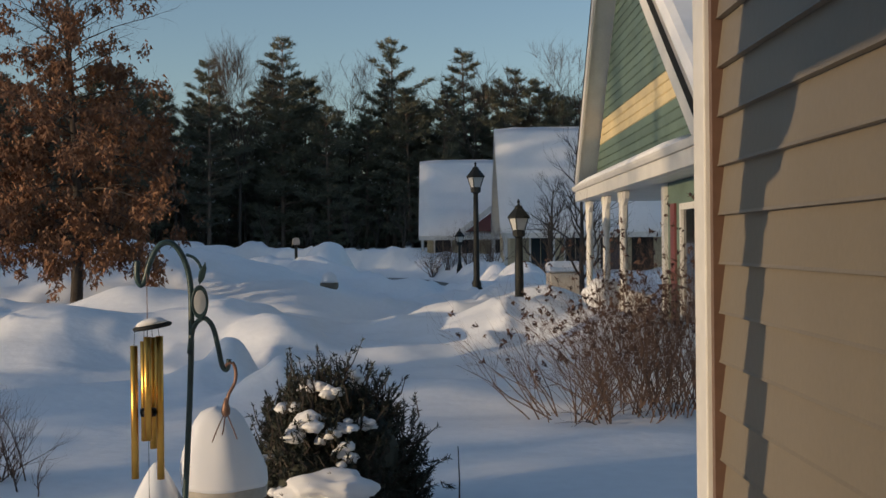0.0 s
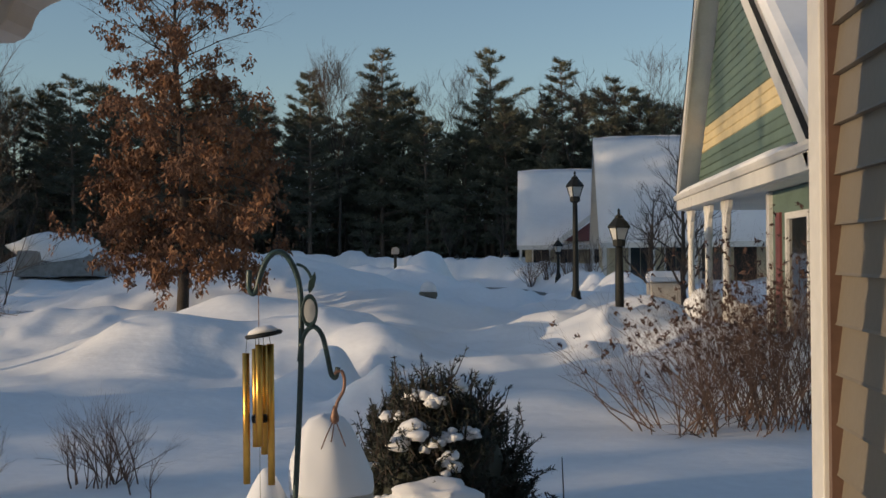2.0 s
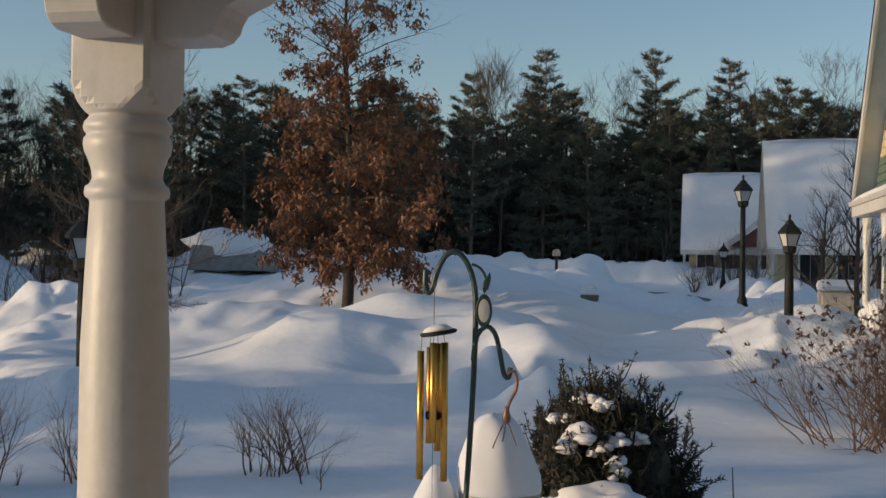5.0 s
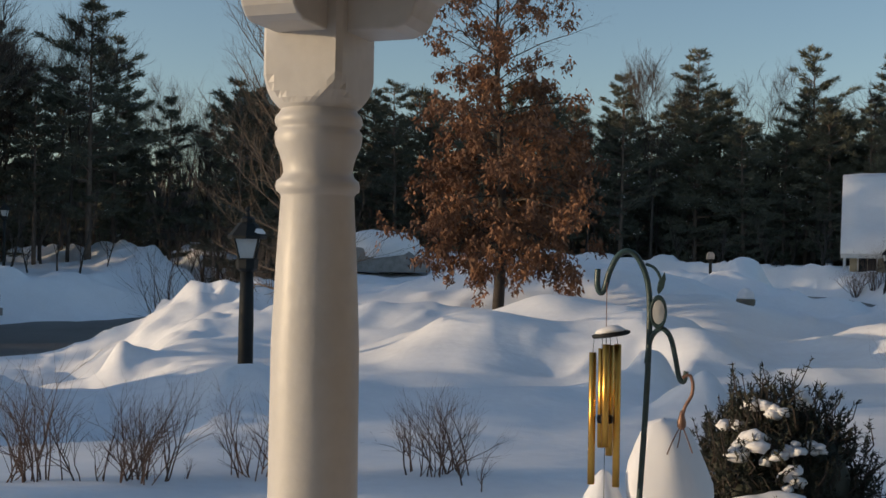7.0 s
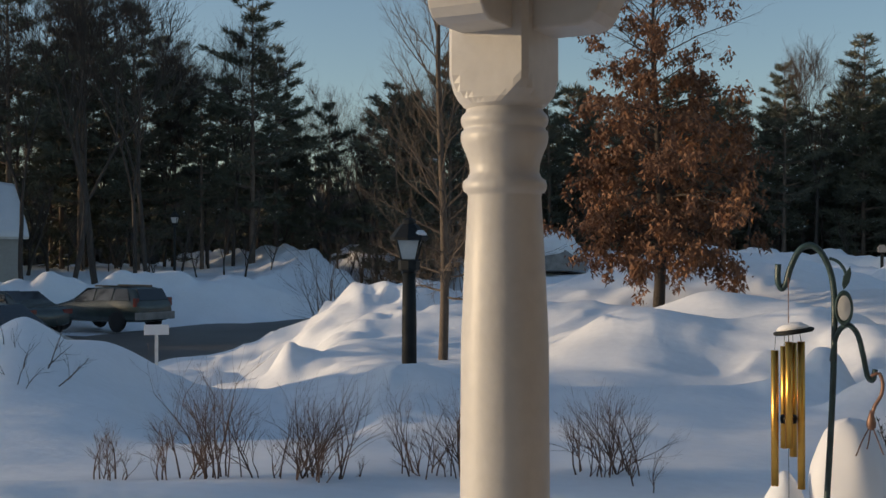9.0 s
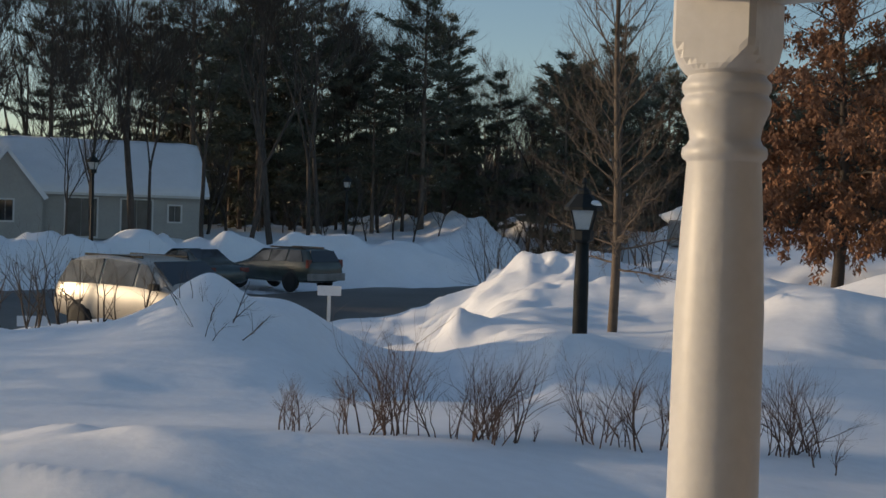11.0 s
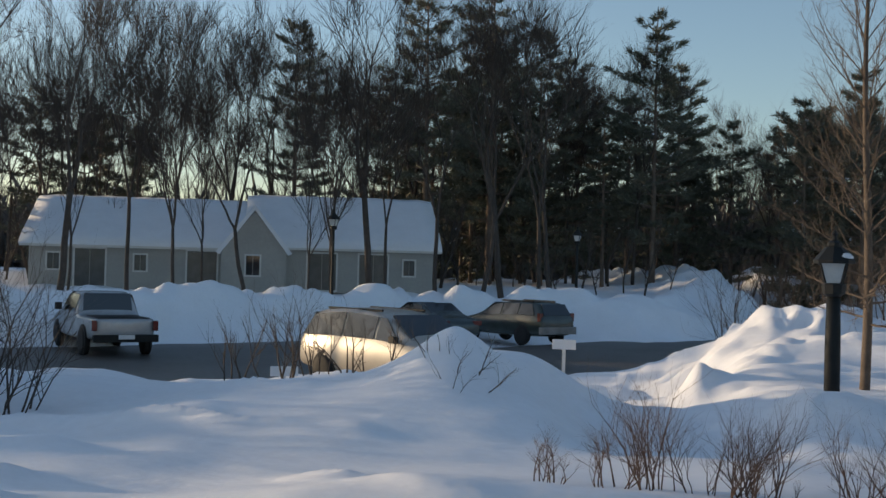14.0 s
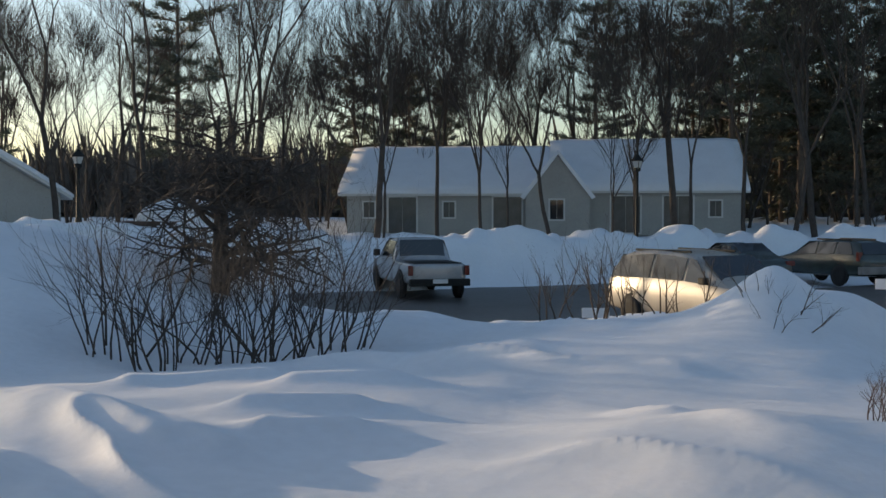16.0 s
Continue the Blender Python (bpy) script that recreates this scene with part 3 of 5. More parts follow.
def pine(name, seed, height, label, low=0.18, width=0.2, ragged=0.35, snow=True):
    """A white pine: whorled flat branches with sprays of needles."""
    rng = np.random.default_rng(seed)
    t = thing(name, pose(0, 0, 0), label, "tree")
    lean = rng.normal(size=2) * 0.012
    zs = np.linspace(-0.5, height, 9)
    trunk = np.stack([lean[0] * zs, lean[1] * zs, zs], 1)
    part("trunk", Geo().tube(trunk, np.linspace(0.011 * height + 0.03, 0.02, 9), 7), M_PINEBARK, t, smooth=True, fix=False)
    wood = Geo()
    cs, ds, flat = [], [], []
    z = height * low
    while z < height * 0.985:
        u = (z / height - low) / (1 - low)
        reach = height * width * (min(1, 0.6 + 1.3 * u) * (1 - u) ** 0.62 + 0.05)
        tilt = rng.uniform(0.65, 1.3)
        for j in range(rng.integers(3, 6)):
            a = rng.uniform(0, 2 * math.pi)
            ln = reach * tilt * rng.uniform(1 - ragged * 1.4, 1 + ragged)
            rise = rng.uniform(-0.05, 0.18) + 0.55 * u * u
            base = np.array((lean[0] * z, lean[1] * z, z + rng.uniform(-0.12, 0.12)))
            d = np.array((math.cos(a), math.sin(a), rise))
            pts = [base + d * ln * q + np.array((0, 0, 0.12 * ln * q * q)) for q in (0, 0.4, 0.75, 1)]
            wood.tube(pts, [0.04 + 0.004 * ln, 0.025, 0.016, 0.006], 3, cap=False)
            m = int(4 + ln * 8)
            q = rng.uniform(0.3, 1.0, m) ** 0.75
            side = np.array((-math.sin(a), math.cos(a), 0))
            off = rng.uniform(-1, 1, m) * 0.42 * ln * (1.08 - q) + rng.normal(size=m) * 0.10
            c = base + d[None] * (ln * q)[:, None] + side[None] * off[:, None]
            c[:, 2] += 0.12 * ln * q * q + rng.normal(size=m) * 0.05
            cs.append(c)
            ds.append(d[None] * 0.8 + side[None] * (np.sign(off) * rng.uniform(0, 0.9, m))[:, None] + np.array((0, 0, 0.30)))
            if snow and rng.uniform() < 0.16:
                flat.append(c[rng.uniform(size=m) < 0.22])
        z += rng.uniform(0.42, 0.85) * (height / 16) ** 0.5
    part("branch_frame", wood, M_PINEBARK, t, fix=False)["kind"] = "stuff"
    c, d = np.concatenate(cs), np.concatenate(ds)
    c, d = np.repeat(c, 7, 0), np.repeat(d, 7, 0)
    d = d + rng.normal(size=d.shape) * np.array((0.6, 0.6, 0.5))
    d /= np.linalg.norm(d, axis=1)[:, None]
    v, f = blades(c + rng.normal(size=c.shape) * np.array((0.12, 0.12, 0.05)), d, 0.38, 0.085, rng)
    part("crown", fast_mesh("crown", v, f, M_NEEDLE), M_NEEDLE, t, fix=False)["kind"] = "stuff"
    if flat:
        c = np.concatenate(flat)
        d = rand_unit(rng, len(c)) * np.array((1, 1, 0.15))
        v, f = blades(c + np.array((0, 0, 0.12)), d, 0.26, 0.24, rng)
        part("snow_patch", fast_mesh("snow_patch", v, f, M_ROOF_SNOW), M_ROOF_SNOW, t, "snow lying on the branches", fix=False)["kind"] = "stuff"
    return t


def limb(g, tips, rng, p, a, up, bend, length, r, twigs, spread=0.75, lift=0.0, deep=3):
    """A curving main branch at heading a, with twigs along it; up and bend are its first slope and its turn up or down."""
    n = 7
    pts = [np.array(p, float)]
    for i in range(n):
        e = up + bend * (i + 0.5) / n + rng.normal() * 0.06
        a = a + rng.normal() * 0.09
        pts.append(pts[-1] + np.array((math.cos(a) * math.cos(e), math.sin(a) * math.cos(e), math.sin(e))) * length / n)
    radii = r * (1 - 0.85 * np.linspace(0, 1, n + 1))
    g.tube(pts, radii, 5, cap=False)
    for j in range(twigs):
        q = n * (0.15 + 0.85 * (j + rng.uniform()) / twigs)
        i = min(int(q), n - 1)
        ax = pts[i + 1] - pts[i]
        ax /= np.linalg.norm(ax)
        o = rng.normal(size=3)
        o -= ax * o.dot(ax)
        o /= np.linalg.norm(o)
        nd = ax * 0.75 + o * spread + np.array((0, 0, lift))
        grow(g, tips, rng, pts[i] + ax * (q - i) * length / n, nd / np.linalg.norm(nd), length * rng.uniform(0.18, 0.36) * (1.15 - 0.5 * q / n), max(radii[i] * 0.5, r * 0.1), 2, deep, spread, lift, (0, 0, 4))
    return pts


def oak():
    """A young pin oak that keeps its brown leaves: drooping skirt, bare upswept top."""
    rng = np.random.default_rng(5)
    x, y = -6.45, 20.2
    t = thing("oak_tree", pose(x, y, ground_at(x, y)), "young oak holding dry brown leaves, bare at the top", "tree")
    H = 6.0
    zs = np.linspace(-0.4, H, 12)
    tr = np.stack([0.06 * np.sin(zs * 0.9), 0.05 * np.sin(zs * 0.7 + 1), zs], 1)
    part("trunk", Geo().tube(tr, 0.10 * (1 - zs / (H + 0.5)) + 0.012, 9), M_BARK, t, smooth=True, fix=False)
    g, full = Geo(), []
    for j in range(84):
        z = 1.15 + 4.6 * ((j + 0.5) / 84) ** 1.05
        a = j * 2.399 + rng.uniform(-0.5, 0.5)
        reach = float(np.interp(z, [1.1, 1.5, 2.0, 2.7, 3.4, 4.1, 4.6, 5.2, 6.0], [1.3, 1.8, 2.15, 2.2, 1.75, 1.4, 2.2, 1.9, 0.9])) * rng.uniform(0.6, 1.15)
        up = float(np.interp(z, [0.75, 2.0, 3.3, 4.5, 6.0], [-0.05, 0.1, 0.3, 0.5, 0.8])) + rng.uniform(-0.12, 0.12)
        bend = float(np.interp(z, [0.75, 2.0, 3.3, 4.5], [-0.9, -0.75, -0.4, -0.05])) + rng.uniform(-0.15, 0.15)
        got = []
        limb(g, got, rng, (0.06 * math.sin(z * 0.9), 0.05 * math.sin(z * 0.7 + 1), z), a, up, bend, reach, 0.028 * (1.25 - z / H), 11, 0.8, -0.12 if z < 3 else 0.1)
        got = np.array(got)
        # leaves hang in bunches: whole sprays are leafy or bare
        keep = rng.uniform(size=len(got) // 9 + 1) < float(np.interp(z, [0.7, 2.8, 3.5, 4.2, 4.8, 6.0], [0.46, 0.44, 0.30, 0.17, 0.07, 0.04]))
        got = got[np.repeat(keep, 9)[: len(got)]]
        full.append(got)
    part("crown", g, M_BARK, t, fix=False)
    p = np.concatenate(full)
    p = np.repeat(p, 7, 0)
    p = p + rng.normal(size=p.shape) * np.array((0.055, 0.055, 0.06))
    p = p[p[:, 2] > 0.25 + 0.35 * (np.hypot(p[:, 0], p[:, 1]) < 0.6)]
    d = rand_unit(rng, len(p)) * 0.8 + np.array((0, 0, -0.9))
    d /= np.linalg.norm(d, axis=1)[:, None]
    v, f = blades(p, d, 0.095, 0.06, rng)
    part("foliage", fast_mesh("foliage", v, f, M_OAKLEAF), M_OAKLEAF, t, "dry rust-brown leaves", fix=False)


def forked_tree(name, seed, height, r, label, angle=0.32, twist=1.0):
    """A tall leafless tree whose trunk forks again and again into rising limbs."""
    rng = np.random.default_rng(seed)
    t = thing(name, pose(0, 0, 0), label, "tree")
    trunk, g = Geo(), Geo()

    def climb(p, d, length, rad, level):
        n = 5
        pts = [np.array(p, float)]
        for i in range(n):
            d = d + rng.normal(size=3) * 0.06 * twist + np.array((0, 0, 0.03 if level else 0.0))
            d = d / np.linalg.norm(d)
            pts.append(pts[-1] + d * length / n)
        end = rad * (0.74 if level < 3 else 0.3)
        (trunk if level == 0 else g).tube(pts, np.linspace(rad, end, n + 1), 7 if level < 2 else 4, cap=level == 0)
        if level >= 1:
            for q in range(3 if level < 4 else 4):
                i = rng.integers(1, n + 1)
                o = rng.normal(size=3) * np.array((1, 1, 0.45))
                nd = d * 0.8 + o * 0.42 + np.array((0, 0, 0.25))
                grow(g, [], rng, pts[i], nd / np.linalg.norm(nd), rng.uniform(1.3, 3.0) * (1.2 - 0.12 * level), 0.014, 2, 3, 0.5, 0.35, (0, 0, 4), 0.12)
        if level >= 5:
            return
        turn = rng.uniform(0, 2 * math.pi)
        k = 3 if level in (0, 3) and rng.uniform() < 0.5 else 2
        for j in range(k):
            b = turn + j * 2 * math.pi / k + rng.normal() * 0.3
            side = np.cross(d, (math.cos(b), math.sin(b), 0.2))
            side /= np.linalg.norm(side) + 1e-9
            w = angle * rng.uniform(0.45, 1.5) * (0.7 if j == 0 else 1.15)
            climb(pts[-1], d * math.cos(w) + side * math.sin(w), length * rng.uniform(0.62, 0.92) * (0.75 if level == 0 else 1), end * (0.86 if j == 0 else 0.68), level + 1)
    climb((0, 0, -0.5), np.array((0.0, 0.0, 1.0)), height * 0.38, r, 0)
    part("trunk", trunk, M_BARK, t, smooth=True, fix=False)
    part("crown", g, M_BARK, t, fix=False)["kind"] = "stuff"
    return t


oak()


def put_tree(src, x, y, scale, turn, used, wide=1.0):
    m = pose(x, y, ground_at(x, y) - 0.1, 0, 0, turn) @ Matrix.Diagonal((scale * wide, scale * wide, scale, 1))
    if src not in used:
        used.append(src)
        src.matrix_world = m
        return src
    c = copy_thing(src, m)
    c.matrix_world = m
    return c


def woods():
    """The wood's edge round the place; past yaw 84 unseen trees are added to dapple the sun."""
    rng = np.random.default_rng(11)
    pines = [pine("pine_tree", 20 + i, (15, 16.5, 12, 17.5, 9)[i], "dark green white pine at the wood's edge", (0.07, 0.16, 0.05, 0.2, 0.03)[i], (0.22, 0.2, 0.24, 0.19, 0.27)[i]) for i in range(5)]
    bares = [forked_tree("bare_tree", 40 + i, (13, 15, 11, 9, 14, 12)[i], (0.12, 0.15, 0.11, 0.075, 0.16, 0.10)[i], "tall leafless tree at the wood's edge", (0.30, 0.26, 0.38, 0.22, 0.42, 0.2)[i], (1.0, 0.8, 1.2, 0.8, 1.3, 0.7)[i]) for i in range(6)]
    tall_p, tall_b = (15, 16.5, 12, 17.5, 9), (13, 15, 11, 9, 14, 12)
    used = []
    spots = []
    for row, (near, step) in enumerate([(0, 2.6), (5, 2.6), (11, 2.8), (18, 3.2), (26, 3.6)]):
        yaw = -14.0
        while yaw < 150:
            r0 = (83 if yaw < 25 else 76 if yaw < 36 else 72) + near
            # out of view: rows added only to break up the low sunlight
            if yaw > 84:
                r0 = 52 + near * 1.3
            yaw += math.degrees(step * rng.uniform(0.7, 1.35) / r0) * (1 if yaw < 48 else 1.1 if yaw < 84 else 2.0)
            leafy = 0.86 if yaw < 24 else (0.45 if yaw < 39 else (0.5 if yaw < 49 else (0.13 if yaw < 66 else 0.10 if yaw < 84 else 0.4)))
            off = -r0 * math.sin(radians(yaw)) * 0.454 - r0 * math.cos(radians(yaw)) * 0.891
            # thinned in the added rows so that sun reaches the porch and snow
            if yaw > 84 and -24 < off < 4:
                if row > 1 or rng.uniform() < 0.45:
                    continue
                leafy = 0.0
            if row > 1 and yaw > 50 and rng.uniform() < 0.6:
                continue
            spots.append((yaw, r0 + rng.uniform(-2, 2), rng.uniform() < leafy, row))
    for yaw, d, evergreen, row in spots:
        x, y = at_yaw(yaw, d)
        k = rng.integers(0, 5 if evergreen else 6)
        own = (tall_p if evergreen else tall_b)[k]
        size = rng.uniform(9.5, 13.6) / own if yaw < 24 else (rng.uniform(9.5, 13.5) / own if yaw < 41 else rng.uniform(0.85, 1.2))
        put_tree((pines if evergreen else bares)[k], x, y, size, rng.uniform(0, 360), used, rng.uniform(0.9, 1.15))
    # tall pines that stand out, and the leafless trees before the long house
    for x, y, k, size in [(-11.5, 83.0, 0, 1.02), (-3.6, 86.0, 1, 0.96), (1.9, 88.0, 1, 0.92), (8.0, 84.0, 2, 0.95), (-17.0, 84.0, 3, 0.8), (-43.0, 56.5, 1, 1.0), (-50.5, 50.0, 3, 1.15), (-48.5, 52.5, 0, 1.05), (-57.0, 40.0, 3, 0.9), (-70.0, 34.0, 2, 0.9),  (-36.0, 62.0, 2, 1.1), (-33.5, 64.0, 0, 0.95)]:
        put_tree(pines[k], x, y, size, k * 77 + x * 13, used)
    for x, y, k, size in [(-47.5, 15.0, 0, 1.05), (-48.5, 16.2, 1, 1.0), (-46.0, 20.5, 4, 1.0), (-47.8, 24.5, 5, 1.1), (-45.0, 25.2, 3, 1.2), (-44.2, 28.5, 2, 1.0), (-42.0, 31.5, 3, 1.1), (-39.9, 32.2, 4, 1.1), (-40.5, 36.5, 0, 1.0), (-39.0, 38.0, 2, 1.2), (-37.5, 40.5, 5, 1.1), (-38.5, 42.5, 0, 1.1), (-51.0, 8.0, 1, 1.0), (-49.0, 3.0, 0, 1.1), (-45.5, -1.0, 2, 1.1), (-50.5, 19.0, 3, 0.9), (-49.5, 22.5, 3, 1.0), (-46.5, 27.5, 3, 0.9), (-44.0, 33.0, 3, 1.0), (-42.5, 35.0, 5, 0.9), (-41.0, 29.5, 3, 0.8), (-40.0, 40.5, 4, 1.1), (-52.5, 12.0, 4, 1.0)]:
        put_tree(bares[k], x, y, size, k * 60 + x * 29, used)
    # undergrowth at the wood's foot
    brush = bare_tree("brush", 61, 3.2, 0.04, "leafless undergrowth at the wood's foot", 0.5, 0.7, (10, 5, 4))
    tagged(brush, category="shrub")
    for yaw in np.arange(-8, 86, 0.8):
        d = (81 if yaw < 25 else 74 if yaw < 36 else 66) + rng.uniform(-3, 6)
        x, y = at_yaw(yaw + rng.uniform(-0.4, 0.4), d)
        put_tree(brush, x, y, rng.uniform(0.7, 1.9), rng.uniform(0, 360), used, rng.uniform(1, 1.6))


def far_woods():
    """The closed wood behind its edge."""
    rng = np.random.default_rng(91)
    n = 60000
    yaw = rng.uniform(-25, 152, n)
    dense = yaw < 50
    d = rng.uniform(108, 150, n)
    # past yaw 82, nearly all unseen, kept low so the sun clears it
    top = np.where(dense, rng.uniform(2, 8, n), np.where(yaw < 82, rng.uniform(2, 6.5, n), rng.uniform(1.5, 4.5, n)))
    x, y = -d * np.sin(np.radians(yaw)), d * np.cos(np.radians(yaw))
    z = ground_z(x, y) + rng.uniform(-0.5, 1, n) + np.where(rng.uniform(size=n) < 0.6, rng.uniform(0, 1, n), 0) * (top * 0.4)
    dirs = rng.normal(size=(n, 3)) * np.array((0.3, 0.3, 0.1)) + np.array((0, 0, 1))
    v, f = blades(np.stack([x, y, z], 1), dirs, 1.0, 1.0, rng)
    v = v.reshape(-1, 3, 3)
    v[:, 2] = v[:, :2].mean(1) + (v[:, 2] - v[:, :2].mean(1)) * top[:, None]
    v[:, :2] = v[:, :2].mean(1)[:, None] + (v[:, :2] - v[:, :2].mean(1)[:, None]) * 0.8
    tagged(part("far_woods", fast_mesh("far_woods", v.reshape(-1, 3), f, M_BRUSH), M_BRUSH, fix=False), "dark closed wood behind the edge trees", "woods", kind="stuff")


woods()
far_woods()


# ---- houses along the lane ----
def gable_house(name, m, L, W, wall_h, rise, over, label, wall_mat, band=False, snow=0.35):
    """Ridge along local x, gable at local x = 0; origin at the gable wall's foot centre."""
    h = thing(name, m, label, "house")
    part("wall", Geo().prism([(-W / 2, 0), (W / 2, 0), (W / 2, wall_h), (0, wall_h + rise), (-W / 2, wall_h)], "x", 0, L), wall_mat, h)
    k = rise / (W / 2)
    for s in (-1, 1):
        e = W / 2 + over
        z_e = wall_h - over * k
        roof = [(0, wall_h + rise + 0.03), (s * e, z_e + 0.03), (s * e, z_e + 0.17), (0, wall_h + rise + 0.17)]
        part("roof", Geo().prism(roof, "x", -over, L + over), M_TRIM, h)
        g = Geo()
        xs = np.linspace(-over - 0.03, L + over, 14)
        us = np.linspace(-0.004, 1.02, 12)
        rng = np.random.default_rng(int(L * 10) + s)
        v = []
        for x in xs:
            for u in us:
                q = min(1, 4.5 * min(u + 0.03, 1.02 - u + 0.004) + 0.25) * min(1, 0.35 + 3.0 * min(x + over + 0.03, L + over - x))
                t = snow * (q ** 0.5) + 0.03 * rng.uniform(-1, 1)
                v.append((x, s * e * min(u, 1.01), wall_h + rise + 0.175 - u * (rise + over * k) + max(t, 0.02)))
        n = len(us)
        top = [(i * n + j, i * n + j + 1, (i + 1) * n + j + 1, (i + 1) * n + j) for i in range(len(xs) - 1) for j in range(n - 1)]
        lowv = [(a, b, wall_h + rise + 0.172 - (abs(b) / e) * (rise + over * k)) for a, b, c in v]
        kk = len(v)
        edge = [j for j in range(n)] + [i * n + n - 1 for i in range(1, len(xs))] + [(len(xs) - 1) * n + j for j in range(n - 2, -1, -1)] + [i * n for i in range(len(xs) - 2, 0, -1)]
        sides = [(a, b, b + kk, a + kk) for a, b in zip(edge, edge[1:] + edge[:1])]
        g.add(v + lowv, top + sides)
        part("roof_snow", g, M_ROOF_SNOW, h, "thick snow layer on the roof", smooth=True)
    return h




def pane_window(parent, m, w, h, label="", frame_mat=None, bars=1, glass=None):
    """A framed window on a wall: local x across, z up, facing local -y."""
    win = part("window", Geo().box(-w / 2 - 0.08, -0.05, -0.08, -w / 2, 0.02, h + 0.08).box(w / 2, -0.05, -0.08, w / 2 + 0.08, 0.02, h + 0.08).box(-w / 2, -0.05, -0.08, w / 2, 0.02, 0.0).box(-w / 2, -0.05, h, w / 2, 0.02, h + 0.08), frame_mat or M_TRIM, parent, label)
    win.matrix_local = m
    for i in range(bars + 1):
        a = -w / 2 + i * w / (bars + 1)
        part("pane", Geo().box(a + 0.015, -0.015, 0.0, a + w / (bars + 1) - 0.015, 0.0, h), glass or M_GLASS, win)
    return win


HOUSE_2 = gable_house("house", pose(3.1, 58.0, 0.9), 12, 9.6, 2.5, 4.65, 0.45, "cottage with steep snow-covered roof and ochre walls", M_FARWALL)
HOUSE_3 = gable_house("house", pose(-0.9, 71.0, 0.9), 12, 9.6, 2.4, 4.1, 0.45, "cottage with red gable and snow-covered roof", M_FARWALL)
Q = math.degrees(math.atan2(20.6, 14.1))
LONG = gable_house("house", pose(-61.0, 26.5, 1.15) @ pose(0, 0, 0, 0, 0, Q), 11, 9, 2.3, 2.3, 0.4, "long low pale house with snow-covered roof", M_GREYWALL)
LONG_B = gable_house("house", pose(-54.75, 35.75, 1.2) @ pose(0, 0, 0, 0, 0, Q), 9.5, 9, 2.4, 2.5, 0.4, "long low pale house with snow-covered roof and porch doors", M_GREYWALL)
LEFT = gable_house("house", pose(-52.0, 4.0, 0.9) @ pose(0, 0, 0, 0, 0, 190), 9, 9, 2.3, 2.6, 0.4, "grey house with garage and snow-covered roof", M_GREYWALL)


def house_details():
    # lane houses: porch posts, windows and doors on the wall towards the lane
    for h, a in ((HOUSE_2, (1.4, 3.0, 4.6)), (HOUSE_3, (0.9, 2.4, 4.2))):
        for x in a:
            pane_window(h, pose(x, -4.80, 0.5), 0.9, 1.5)
        for x in (-0.25, 1.9, 3.8):
            part("porch_post", Geo().box(x - 0.07, -5.75, 0, x + 0.07, -5.61, 2.02), M_TRIM, h, bevel=0.01)
        part("porch_fascia", Geo().box(-0.45, -5.80, 1.98, 9.0, -5.54, 2.22), M_TRIM, h, "white porch fascia")
        part("dark_door", Geo().box(5.6, -4.84, 0.0, 6.6, -4.80, 2.0), M_DARK, h)
        pane_window(h, pose(-0.001, 0, 1.2) @ pose(0, 0, 0, 0, 0, -90), 1.2, 1.3)
    # red cross gable of the farther cottage
    part("cross_gable", Geo().prism([(2.2, 2.45), (6.0, 2.45), (6.0, 3.4), (5.0, 4.45)], "y", -5.5, -3.0), M_RED, HOUSE_3, "barn-red gable")
    part("cross_rake", Geo().prism([(1.6, 2.35), (1.9, 2.25), (5.2, 4.75), (5.0, 4.95)], "y", -5.75, -5.45), M_TRIM, HOUSE_3)
    part("cross_roof_snow", Geo().prism([(4.9, 2.4), (7.6, 2.4), (7.6, 3.2), (5.4, 4.9)], "y", -5.70, -2.6), M_ROOF_SNOW, HOUSE_3, "snow on the small roof", bevel=0.15)
    for h, doors, wins in ((LONG, (3.0, 8.6), (5.5, 1.2)), (LONG_B, (3.6, 6.3), (1.2, 8.2))):
        for x in doors:
            pane_window(h, pose(x, -4.50, 0.15), 1.5, 1.9, "white-framed glass porch doors", glass=M_GLASS_FAR)
        for x in wins:
            pane_window(h, pose(x, -4.50, 1.0), 0.6, 0.8, glass=M_GLASS_FAR)
    # front gable between the two roofs
    part("front_gable", Geo().prism([(9.6, 0), (12.9, 0), (12.9, 2.3), (11.25, 4.2), (9.6, 2.3)], "y", -5.2, -1.0), M_GREYWALL, LONG)
    part("front_rake", Geo().prism([(9.3, 2.05), (9.5, 1.95), (11.25, 4.25), (13.0, 1.95), (13.2, 2.05), (11.25, 4.5)], "y", -5.4, -1.0), M_ROOF_SNOW, LONG)
    pane_window(LONG, pose(11.2, -5.2, 0.9), 0.7, 1.0)
    part("garage_door", Geo().box(-0.05, -1.5, 0.0, -0.001, 1.6, 2.0), M_DARK, LEFT, "dark garage door")


house_details()


